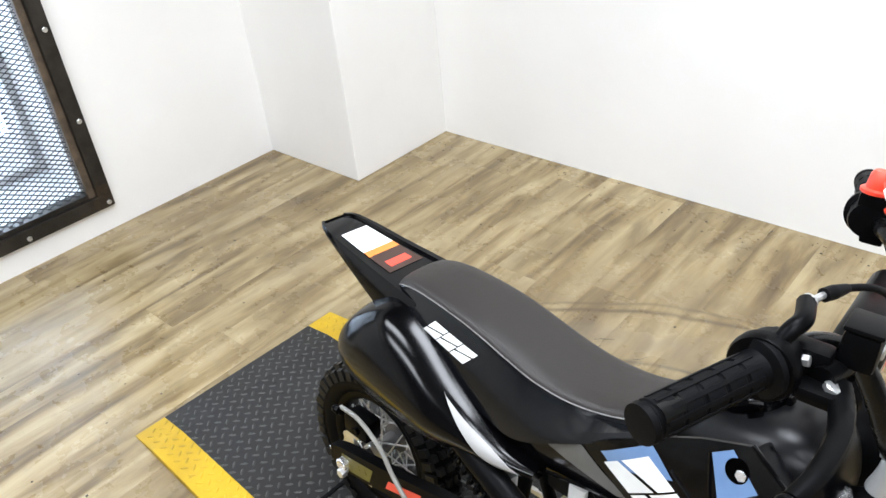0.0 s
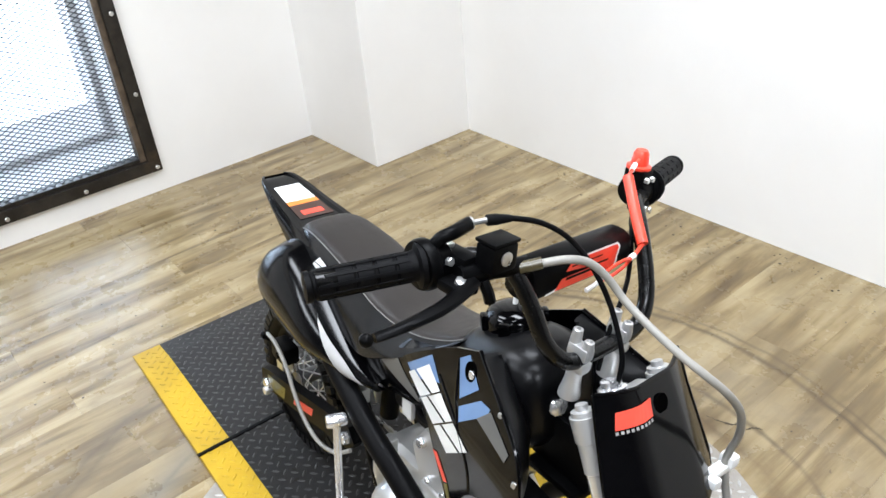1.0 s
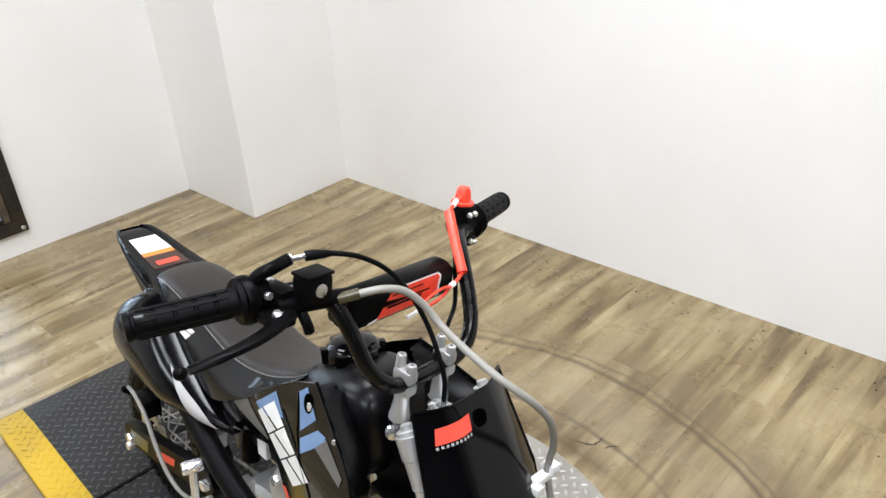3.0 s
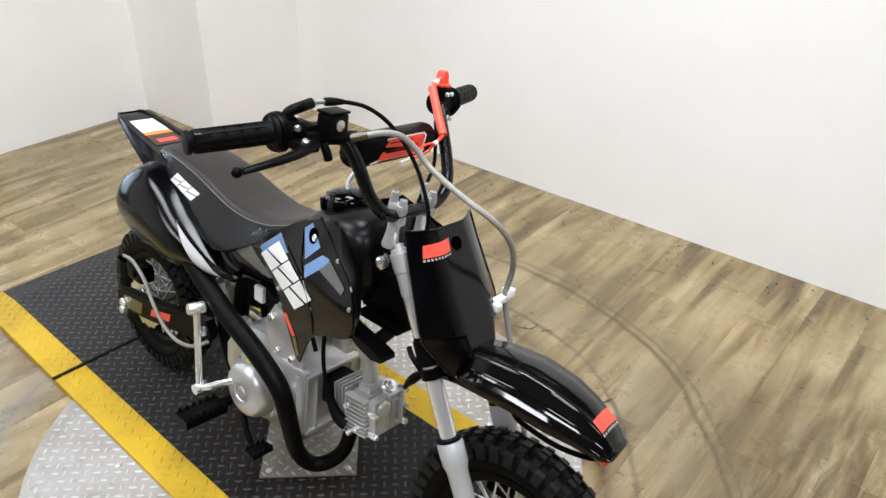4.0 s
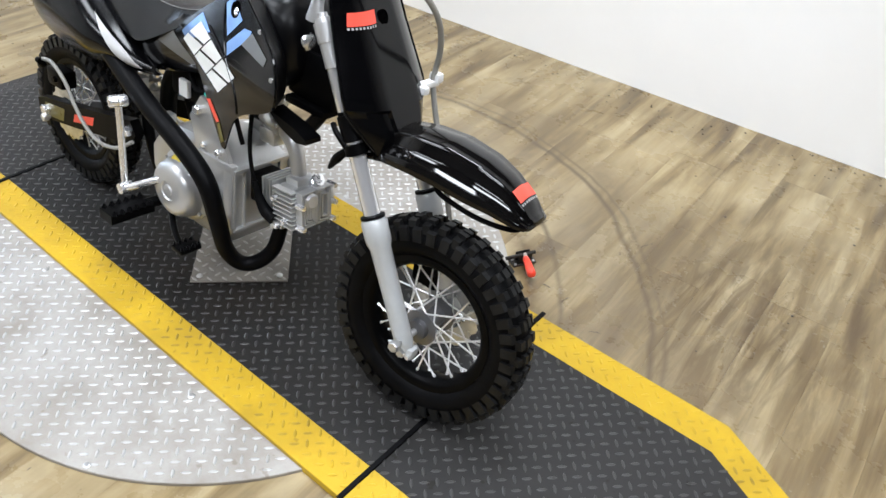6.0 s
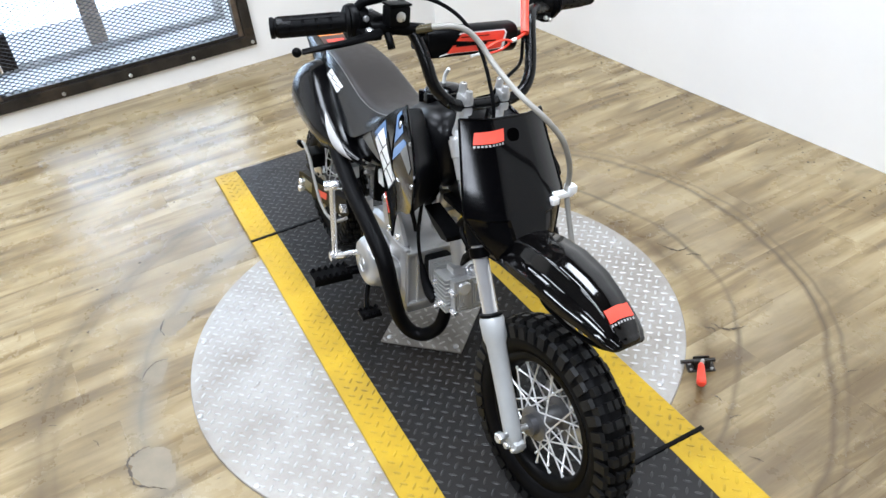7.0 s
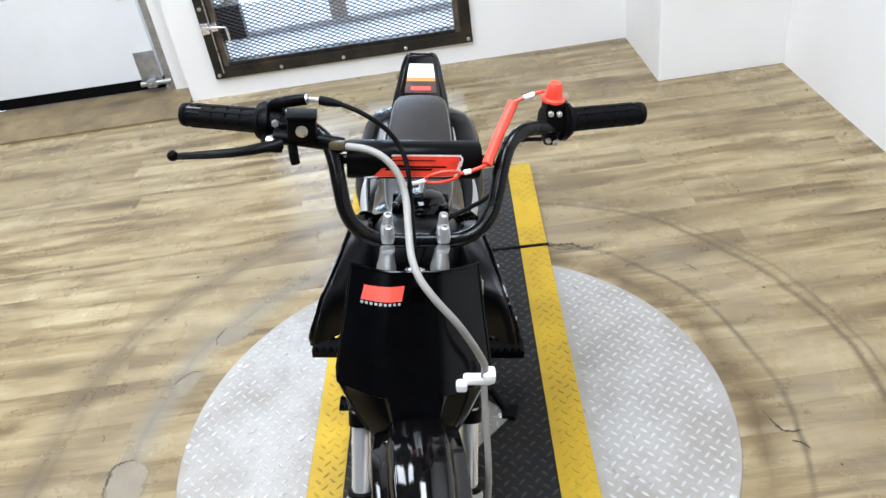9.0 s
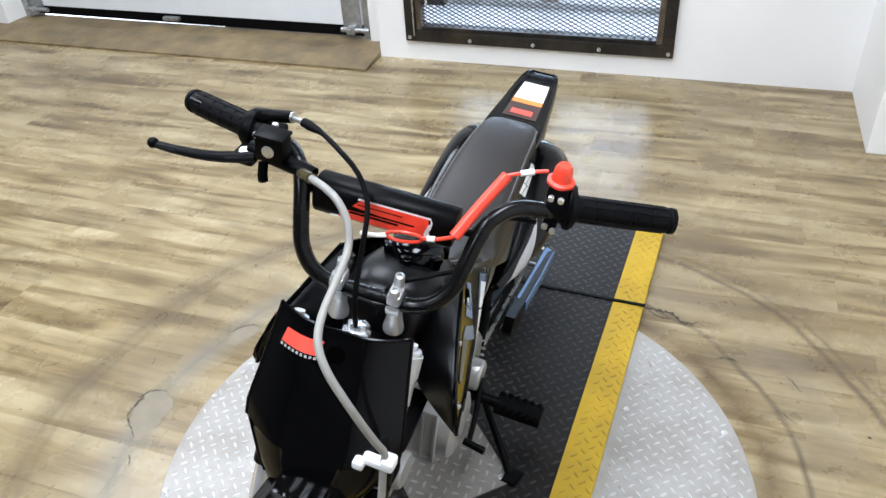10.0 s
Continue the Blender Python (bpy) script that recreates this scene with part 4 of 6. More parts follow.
for s in (-1, 1):      # clips and bracket that hold the fork guard and cable
    bm = bmesh.new()
    c = fork_at(0.508, s * 0.081)
    spin(bm, [(0.0152, -0.010), (0.0190, -0.009), (0.0190, 0.009), (0.0152, 0.010)], 16, axis(c, RAKE))
    tube(bm, [c + Vector((-0.01, s * 0.012, 0.0)), c + Vector((-0.03, s * 0.018, 0.022)), c + Vector((-0.045, s * 0.01, 0.03))], 0.005, 8)
    tube(bm, [c + Vector((-0.012, 0, -0.004)), c + Vector((-0.035, 0, -0.03)), c + Vector((-0.05, 0, -0.055))], [0.006, 0.009, 0.003], 8)
    part("fork_clip", bm, "satin", bike, m=STEER)

# -- handlebar --
BAR = [(0.352, -0.340, 0.8495), (0.400, -0.20, 0.857), (0.418, -0.160, 0.860), (0.441, -0.135, 0.851), (0.458, -0.124, 0.832), (0.477, -0.116, 0.798), (0.492, -0.108, 0.764), (0.503, -0.090, 0.739), (0.506, -0.063, 0.724), (0.506, -0.030, 0.721)]
bars = part("handlebar", tube(bmesh.new(), [(u + 0.004, v + 0.006, w) for u, v, w in BAR + [(u, -v, w) for u, v, w in reversed(BAR)]], 0.0112, 14, 5), "bar", bike, "black steel handlebar with crossbar pad", m=STEER_BAR)
for s in (-1, 1):
    foot, head = Vector((0.503, s * 0.041, 0.664)), Vector((0.511, s * 0.041, 0.764))
    up = axis(foot, head - foot)
    bm = bmesh.new()
    spin(bm, [(0.0150, 0), (0.0148, 0.006), (0.0126, 0.016), (0.0110, 0.028), (0.0104, 0.058), (0.0095, 0.060)], 20, up)
    box(bm, (-0.017, -0.0105, 0.042), (0.015, 0.0105, 0.0585), 0.005, up)
    riser = part("bar_riser", bm, "alu", bars, "bare cast bar riser")
    bm = bmesh.new()
    box(bm, (-0.017, -0.0100, 0.0600), (0.015, 0.0100, 0.0800), 0.006, up)
    for du, top in ((-0.0105, 0.090), (0.0095, 0.098)):
        spin(bm, [(0.0082, 0.066), (0.0078, 0.078), (0.0070, top - 0.006), (0.0064, top - 0.001), (0.0036, top), (0.0032, top - 0.004), (0.0005, top - 0.004)], 14, up @ Matrix.Translation((du, 0, 0)))
    part("riser_cap", bm, "alu", riser, "bare cast clamp cap with two bolt posts")
# crossbar pad with logo
PADC, PADR = Vector((0.446, -0.002, 0.822)), 0.027
bm = bmesh.new()
rings = []
for v in (-0.098, -0.095, 0.095, 0.098):
    k = 0.93 if abs(v) > 0.097 else 1.0
    rings.append([PADC + Vector((0.025 * k * math.copysign(abs(math.cos(a)) ** 0.75, math.cos(a)), v, PADR * k * math.copysign(abs(math.sin(a)) ** 0.75, math.sin(a)))) for a in (2 * math.pi * q / 24 for q in range(24))])
loft(bm, rings)
pad = part("bar_pad", bm, "satin", bars, "black vinyl crossbar pad with red logo")
bm = bmesh.new()
rod(bm, (0.446, -0.118, 0.822), (0.446, 0.118, 0.822), 0.008, 10)
part("crossbar", bm, "bar", bars)


def flat_on_pad(shape, lift, name, material):
    """A printed shape, bent round the front of the pad; shape in (v, height)."""
    bm = bmesh.new()
    vs = []
    for v, h in shape:
        a = h / 0.028
        vs.append(bm.verts.new(PADC + Vector(((0.0258 + lift) * math.cos(a) ** 0.75, v, (PADR + lift) * math.copysign(abs(math.sin(a)) ** 0.75, math.sin(a))))))
    f = bm.faces.new(vs)
    bmesh.ops.triangulate(bm, faces=[f])
    part(name, bm, material, pad, smooth=False)


flat_on_pad([(-0.074, -0.020), (-0.032, 0.019), (0.066, 0.019), (0.070, 0.012), (0.052, 0.001), (0.066, -0.012), (0.050, -0.013), (0.040, -0.004), (0.030, -0.014), (-0.05, -0.014)], 0.0008, "logo_border", "white")
flat_on_pad([(-0.060, -0.012), (-0.030, 0.016), (0.063, 0.016), (0.065, 0.011), (0.047, 0.001), (0.058, -0.0095), (0.050, -0.0105), (0.040, -0.001), (0.028, -0.0115)], 0.0016, "logo", "tether")
for k in range(2):
    h = 0.0085 - 0.010 * k
    flat_on_pad([(-0.034 - 0.010 * k, h), (-0.032 - 0.010 * k, h + 0.0016), (0.030 - 0.004 * k, h + 0.0016), (0.028 - 0.004 * k, h)], 0.0022, "logo_stripe", "satin")


def grip(side):
    a, b = on_bar((0.380, -0.347, 0.868), (0.416, -0.224, 0.876)) if side < 0 else on_bar((0.322, 0.356, 0.851), (0.373, 0.228, 0.862))
    d = (b - a).normalized()
    L = (b - a).length
    prof = [(0.010, -0.003), (0.0175, -0.002), (0.0180, 0.004)]
    for k in range(5):
        z0 = 0.006 + k * (L - 0.012) / 5
        prof += [(0.0158, z0), (0.0158, z0 + 0.0025), (0.0174, z0 + 0.0035), (0.0174, z0 + (L - 0.012) / 5 - 0.002)]
    prof += [(0.0185, L - 0.004), (0.0270, L - 0.002), (0.0275, L + 0.004), (0.0150, L + 0.005)]
    g1 = part("grip", spin(bmesh.new(), prof, 24, axis(a, d)), "rubber", bars, "black ribbed rubber grip")
    ribs = bmesh.new()
    for k in range(10):
        ang = 2 * math.pi * k / 10
        mm = axis(a, d)
        box(ribs, (0.0165, -0.0022, 0.012), (0.0183, 0.0022, L - 0.012), 0.0006, mm @ Matrix.Rotation(ang, 4, "Z"))
    part("rib", ribs, "rubber", g1, smooth=False)


mirror_pair(grip)

# right side: throttle, brake master cylinder, lever
thr = part("throttle_housing", spin(bmesh.new(), [(0.014, -0.004), (0.029, -0.003), (0.031, 0.002), (0.031, 0.010), (0.026, 0.014), (0.026, 0.030), (0.022, 0.034), (0.013, 0.035)], 24, axis((0.387, -0.224, 0.857), (0.10, 1, 0.02))), "satin", bars, "black throttle housing", m=pose(0.010, 0.004, -0.001))
bm = bmesh.new()
tube(bm, [(0.392, -0.214, 0.876), (0.398, -0.206, 0.890), (0.403, -0.190, 0.896), *on_bar((0.412, -0.162, 0.915))], [0.0075, 0.008, 0.0085, 0.0085], 12)
part("cable_guide", bm, "satin", thr)
bm = bmesh.new()
for p in ((0.415, -0.205, 0.868), (0.412, -0.196, 0.842), (0.42, -0.188, 0.87)):
    bolt(bm, p, (1, 0, 0.2), 0.0055, 0.004)
part("housing_screw", bm, "steel", thr)
mc = part("brake_cylinder", tube(bmesh.new(), [(0.445, -0.195, 0.852), (0.452, -0.16, 0.852), (0.456, -0.12, 0.848), (0.460, -0.098, 0.846)], 0.0115, 12), "satin", bars, "black front brake master cylinder", m=pose(-0.004, -0.006, 0.003))
part("reservoir", boxes(((0.447, -0.175, 0.858), (0.477, -0.135, 0.892)), bevel=0.005), "satin", mc)
part("reservoir_lid", boxes(((0.4460, -0.1762, 0.8922), (0.4782, -0.1338, 0.897)), bevel=0.0025), "satin", mc)
part("bar_clamp", boxes(((0.392, -0.190, 0.844), (0.447, -0.164, 0.872)), bevel=0.006), "satin", mc)
part("lever_perch", boxes(((0.430, -0.215, 0.836), (0.468, -0.183, 0.850)), bevel=0.005), "satin", mc)
bm = bmesh.new()
spin(bm, [(0.0085, 0), (0.0085, 0.0015), (0.0065, 0.002)], 18, axis((0.4775, -0.155, 0.876), (1, 0, 0)))
part("sight_glass", bm, "steel", mc)
for p, d, r in (((0.455, -0.200, 0.850), (0.3, 0, 1), 0.008), ((0.410, -0.177, 0.872), (0, 0, 1), 0.005)):
    bm = bmesh.new()
    bolt(bm, p, d, r, 0.004)
    part("lever_bolt", bm, "steel", mc)
part("brake_light_switch", tube(bmesh.new(), [(0.46, -0.170, 0.846), (0.468, -0.168, 0.832), (0.470, -0.166, 0.822)], 0.007, 8), "satin", mc)
bm = bmesh.new()
LEV = on_bar((0.470, -0.190, 0.869), (0.482, -0.214, 0.867), (0.493, -0.250, 0.865), (0.496, -0.295, 0.862), (0.491, -0.330, 0.857))
path = spline(LEV, 5)
rings = []
for i, p in enumerate(path):
    d = (path[min(i + 1, len(path) - 1)] - path[max(i - 1, 0)]).normalized()
    n1 = d.cross(Vector((0, 0, 1))).normalized()
    f = i / (len(path) - 1)
    wd, ht = 0.0120 - 0.0048 * f, 0.0075 - 0.003 * f
    rings.append([p + n1 * wd * math.cos(a) + Vector((0, 0, 1)) * ht * math.sin(a) for a in (2 * math.pi * k / 10 for k in range(10))])
loft(bm, rings)
bmesh.ops.create_uvsphere(bm, u_segments=14, v_segments=8, radius=0.0080, matrix=Matrix.Translation(on_bar((0.490, -0.339, 0.857))[0]))
part("brake_lever", bm, "satin", bars, "black ball-end brake lever")

# left side: kill switch and tether
bm = bmesh.new()
spin(bm, [(0.013, -0.026), (0.022, -0.025), (0.024, -0.018), (0.024, 0.0), (0.031, 0.004), (0.031, 0.012), (0.013, 0.013)], 24, axis((0.393, 0.212, 0.857), (-0.10, 1, 0.0)))
box(bm, (0.378, 0.186, 0.872), (0.412, 0.214, 0.892), 0.005)
box(bm, (0.390, 0.190, 0.826), (0.418, 0.210, 0.846), 0.005)
sw = part("kill_switch", bm, "satin", bars, "black kill switch housing", m=pose(-0.005, 0.011, 0.003))
bm = bmesh.new()
spin(bm, [(0.013, 0), (0.0185, 0.001), (0.0185, 0.005), (0.0135, 0.007), (0.0115, 0.024), (0.0085, 0.029)], 18, axis((0.393, 0.200, 0.890), (0.03, 0.0, 1)))
part("tether_cap", bm, "tether", sw, "red kill switch cap")
bolts("switch_screw", "steel", sw, [(p, (1, 0, 0), 0.0045, 0.004) for p in ((0.414, 0.194, 0.878), (0.414, 0.207, 0.878), (0.419, 0.195, 0.836), (0.419, 0.206, 0.832))])
part("tether_coil", tube(bmesh.new(), on_bar((0.402, 0.143, 0.903), (0.438, 0.122, 0.871), (0.474, 0.103, 0.839)), 0.0078, 12), "tether", bars, "red coiled tether lanyard")
part("tether_cord", tube(bmesh.new(), on_bar((0.380, 0.190, 0.912), (0.392, 0.165, 0.909), (0.402, 0.143, 0.903)), 0.0025, 8), "tether", bars)
part("tether_cord", tube(bmesh.new(), on_bar((0.474, 0.103, 0.839), (0.480, 0.082, 0.832), (0.484, 0.062, 0.829)), 0.0028, 8), "tether", bars)
loop = on_bar(*[(0.485 + 0.003 * math.sin(a), 0.039 + 0.025 * math.cos(a), 0.824 + 0.010 * math.sin(a) + 0.005 * math.cos(a)) for a in (2 * math.pi * k / 16 for k in range(17))])
part("tether_loop", tube(bmesh.new(), loop, 0.0022, 8, 2), "tether", bars, "red tether loop")
for path, r in (([(0.4805, 0.080, 0.8315), (0.482, 0.070, 0.830)], 0.0040), ([(0.395, 0.158, 0.907), (0.387, 0.174, 0.910)], 0.0040), ([(0.485, 0.015, 0.819), (0.489, 0.0, 0.816), (0.492, -0.020, 0.815)], 0.0030)):
    part("tether_crimp", tube(bmesh.new(), on_bar(*path), r, 8), "nylon", bars, "white crimp sleeve")

# -- cables --
bm = bmesh.new()
tube(bm, [(0.432, -0.125, 0.915), (0.438, -0.106, 0.914), (0.452, -0.075, 0.907), (0.461, -0.044, 0.889), (0.472, -0.024, 0.869), (0.489, -0.012, 0.846), (0.515, -0.006, 0.812), (0.535, -0.003, 0.775), (0.548, 0.000, 0.735), (0.545, 0.002, 0.69)], 0.0036, 10)
tube(bm, [(0.428, -0.136, 0.915), (0.432, -0.125, 0.915), (0.438, -0.106, 0.914)], [0.0068, 0.0070, 0.0042], 10)
part("throttle_cable", bm, "rubber", bike, "black throttle cable")
bm = bmesh.new()
rod(bm, (0.422, -0.160, 0.914), (0.423, -0.154, 0.9145), 0.0078, 12)
rod(bm, (0.423, -0.155, 0.914), (0.428, -0.135, 0.915), 0.0034, 8)
part("cable_ferrule", bm, "steel", bike)
bm = bmesh.new()
tube(bm, [(0.472, -0.114, 0.866), (0.486, -0.092, 0.872), (0.500, -0.066, 0.875), (0.511, -0.042, 0.868), (0.524, -0.022, 0.848), (0.545, -0.012, 0.825), (0.585, -0.008, 0.806), (0.630, -0.003, 0.789), (0.660, 0.008, 0.774), (0.677, 0.029, 0.752), (0.683, 0.056, 0.720), (0.680, 0.076, 0.685), (0.672, 0.091, 0.650), (0.662, 0.100, 0.620), (0.662, 0.100, 0.590), (0.680, 0.106, 0.520), (0.712, 0.112, 0.430), (0.752, 0.106, 0.330), (0.775, 0.090, 0.275)], 0.0052, 10)
part("brake_hose", bm, "hose", bike, "grey front brake hose")
bm = bmesh.new()
tube(bm, [(0.470, -0.118, 0.865), (0.484, -0.095, 0.8715)], 0.0078, 10, smooth=False)
part("hose_sleeve", bm, "sleeve", bike)
bm = bmesh.new()
tube(bm, [(0.446, 0.118, 0.815), (0.452, 0.113, 0.776), (0.474, 0.078, 0.764), (0.492, 0.045, 0.755), (0.502, 0.022, 0.733), (0.505, 0.010, 0.69)], 0.0034, 8)
tube(bm, [(0.398, 0.19, 0.842), (0.414, 0.150, 0.846), (0.436, 0.126, 0.834), (0.446, 0.118, 0.815)], 0.0034, 8)
part("switch_cable", bm, "rubber", bike)
bm = bmesh.new()
box(bm, (0.652, 0.070, 0.588), (0.668, 0.112, 0.600), 0.004)
box(bm, (0.650, 0.098, 0.594), (0.672, 0.116, 0.612), 0.005)
box(bm, (0.660, 0.060, 0.582), (0.676, 0.076, 0.596), 0.004)
part("hose_clip", bm, "nylon", bike, "white nylon hose clip")

# -- number plate --
def plate_point(s, w):
    """Front plate surface; s from -1 (right) to 1 (left)."""
    rows = [(0.734, 0.090, 0.572, 0.594), (0.690, 0.096, 0.592, 0.620), (0.600, 0.111, 0.637, 0.672), (0.578, 0.110, 0.646, 0.684), (0.530, 0.080, 0.676, 0.708), (0.502, 0.056, 0.694, 0.713)]
    for (w0, h0, e0, c0), (w1, h1, e1, c1) in zip(rows, rows[1:]):
        if w >= w1 or w1 == rows[-1][0]:
            f = (w0 - w) / (w0 - w1)
            f = min(max(f, 0), 1)
            h, e, c = h0 + (h1 - h0) * f, e0 + (e1 - e0) * f, c0 + (c1 - c0) * f
            break
    k = abs(s)
    bulge = 1 - max(0, (k - 0.36) / 0.64) ** 1.5
    step = 0.0055 * min(max((0.580 - w) / 0.006, 0), 1) * min(max((k - 0.36) / 0.05, 0), 1)      # the lower flanks lie a step deeper
    return Vector((e + (c - e) * bulge - step, h * s - 0.005, w))


bm = bmesh.new()
S = [-1, -0.97, -0.85, -0.7, -0.55, -0.42, -0.41, -0.36, -0.3, -0.15, 0, 0.15, 0.3, 0.36, 0.41, 0.42, 0.55, 0.7, 0.85, 0.97, 1]
W = [0.734, 0.730, 0.715, 0.69, 0.66, 0.63, 0.60, 0.588, 0.580, 0.574, 0.565, 0.55, 0.53, 0.515, 0.502]
front_rows, back_rows = [], []
for w in W:
    fr, br = [], []
    for s in S:
        ww = w
        if abs(s) < 0.45:
            ww = max(w, 0.524)
        p = plate_point(s, ww)
        if ww != w:
            p.z = 0.524 - (0.524 - w) * 0.02
        fr.append(bm.verts.new(p))
        br.append(bm.verts.new(p + Vector((-0.004, 0, -0.002))))
    front_rows.append(fr)
    back_rows.append(br)
for rows in (front_rows, back_rows):
    for a, b in zip(rows, rows[1:]):
        for i in range(len(S) - 1):
            bm.faces.new((a[i], a[i + 1], b[i + 1], b[i]))
rim_f = front_rows[0] + [r[-1] for r in front_rows[1:]] + front_rows[-1][-2::-1] + [r[0] for r in front_rows[-2:0:-1]]
rim_b = back_rows[0] + [r[-1] for r in back_rows[1:]] + back_rows[-1][-2::-1] + [r[0] for r in back_rows[-2:0:-1]]
for i in range(len(rim_f)):
    j = (i + 1) % len(rim_f)
    bm.faces.new((rim_f[i], rim_f[j], rim_b[j], rim_b[i]))
rim_path = [v.co.copy() for v in rim_f]
nplate = part("number_plate", bm, "panel", bike, "black plastic front number plate with small red logo", m=STEER)

part("rim_bead", tube(bmesh.new(), rim_path[:len(S)] + rim_path[len(S):len(S) + len(W) - 1], 0.0022, 8, smooth=False), "panel", nplate)
part("rim_bead", tube(bmesh.new(), [rim_path[0]] + rim_path[:-(len(W) - 1):-1], 0.0022, 8, smooth=False), "panel", nplate)


# the maker's mark as a plain red block with a dark bar below
def red_block(place, parent, w, h, bar):
    bm = bmesh.new()
    rows = [[bm.verts.new(place((0.985 * i / 9 - 0.5) * w + 0.18 * h * y, h * y)) for i in range(10)] for y in (0.0, 1.0)]
    for i in range(9):
        bm.faces.new((rows[0][i], rows[0][i + 1], rows[1][i + 1], rows[1][i]))
    part("red_logo", bm, "red", parent, "small red logo block", smooth=False)
    bm = bmesh.new()
    n = 9
    for k in range(n):
        a, b = -0.5 * w + w * k / n, -0.5 * w + w * (k + 0.6) / n
        bm.faces.new([bm.verts.new(place(x, y)) for x, y in ((a, -0.26 * h), (b, -0.26 * h), (b, -0.08 * h), (a, -0.08 * h))])
    part("logo_bar", bm, bar, parent, smooth=False)


red_block(lambda x, y: plate_point((-0.049 + x) / 0.096, 0.697 + y * 0.93 + x * 0.08) + Vector((0.0012, 0, 0.0008)), nplate, 0.058, 0.020, "silver")
bm = bmesh.new()
c = plate_point(0.02, 0.706)
spin(bm, [(0.0125, -0.002), (0.0125, 0.0016), (0.002, 0.0014)], 18, axis(c, (0.93, 0, 0.38)))
part("plate_hole", bm, "void", nplate)

# -- front fender --
FS = [(0.640, 0.522, 0.050, 0.036), (0.690, 0.548, 0.062, 0.046), (0.740, 0.558, 0.067, 0.052), (0.800, 0.561, 0.067, 0.056), (0.860, 0.552, 0.063, 0.054), (0.900, 0.538, 0.054, 0.046), (0.932, 0.519, 0.047, 0.034), (0.947, 0.507, 0.042, 0.026), (0.957, 0.495, 0.035, 0.015)]
FP = [(-1.0, 1.02), (-1.0, 0.74), (-0.975, 0.68), (-0.84, 0.62), (-0.70, 0.50), (-0.665, 0.42), (-0.60, 0.10), (-0.565, 0.03), (-0.50, 0.0), (-0.34, 0.0), (-0.29, -0.045), (0.0, -0.075)]
FP = FP + [(-a, b) for a, b in reversed(FP[:-1])]


def fender_section(u, top, half, drop, inset=0.0):
    return [Vector((u, a * (half - inset), top - b * drop - inset)) for a, b in FP]


bm = bmesh.new()
stations = []
for (a, b) in zip(FS, FS[1:]):
    for k in range(3):
        f = k / 3
        stations.append(tuple(x + (y - x) * f for x, y in zip(a, b)))
stations.append(FS[-1])
outer = [fender_section(*s) for s in stations]
inner = [fender_section(*s, inset=0.0035) for s in stations]
loft(bm, [o + i[::-1] for o, i in zip(outer, inner)])
mid = Vector((0, 0, 0))
for q in outer[-1]:
    mid += q / len(outer[-1])
loft(bm, [[q + (mid - q) * k + Vector((du, 0, dz)) for q in outer[-1]] for k, du, dz in ((0.0, 0.0, 0.0), (0.06, 0.004, -0.001), (0.25, 0.0065, -0.003), (0.8, 0.008, -0.004))])
ffend = part("front_fender", bm, "fender", bike, "glossy black high front fender with red logo at the tip", m=Matrix.Translation((0.64, 0, 0)) @ Matrix.Rotation(radians(4.8), 4, "Z") @ Matrix.Translation((-0.64, 0, 0)))


def fender_top(u, v):
    for a, b in zip(FS, FS[1:]):
        if u <= b[0] or b is FS[-1]:
            f = min(max((u - a[0]) / (b[0] - a[0]), 0), 1)
            top, half, drop = (a[i] + (b[i] - a[i]) * f for i in (1, 2, 3))
            break
    k = abs(v / half)
    pts = [(abs(p), q) for p, q in FP[:12]][::-1]
    for (p0, q0), (p1, q1) in zip(pts, pts[1:]):
        if k <= p1 or p1 >= 1:
            g = min(max((k - p0) / (p1 - p0), 0), 1)
            return Vector((u, v, top - (q0 + (q1 - q0) * g) * drop))


bm = bmesh.new()
grid = [[bm.verts.new(fender_top(0.917 + 0.019 * j / 3, -0.025 + 0.050 * i / 6) + Vector((0.0009, 0, 0.0012))) for i in range(7)] for j in range(4)]
for j in range(3):
    for i in range(6):
        bm.faces.new((grid[j][i], grid[j][i + 1], grid[j + 1][i + 1], grid[j + 1][i]))
part("red_logo", bm, "red", ffend, "small red logo block")
bm = bmesh.new()
for k in range(8):
    v = -0.025 + 0.0063 * k
    bm.faces.new([bm.verts.new(fender_top(u, x) + Vector((0.0009, 0, 0.0012))) for u, x in ((0.938, v), (0.938, v + 0.0040), (0.9410, v + 0.0040), (0.9410, v))])
part("logo_bar", bm, "silver", ffend, smooth=False)
bm = bmesh.new()
for s in (-1, 1):
    tube(bm, [(0.792, s * 0.050, 0.513), (0.800, s * 0.050, 0.490), (0.825, s * 0.049, 0.480), (0.880, s * 0.044, 0.470), (0.930, s * 0.026, 0.466), (0.944, 0.0, 0.466)], 0.0045, 8)
part("fender_brace", bm, "satin", ffend, "black brace under the fender")
bolts("brace_bolt", "steel", ffend, [((0.838, -0.058, 0.506), (0, -1, 0), 0.0045, 0.004), ((0.858, -0.057, 0.503), (0, -1, 0), 0.0045, 0.004)])

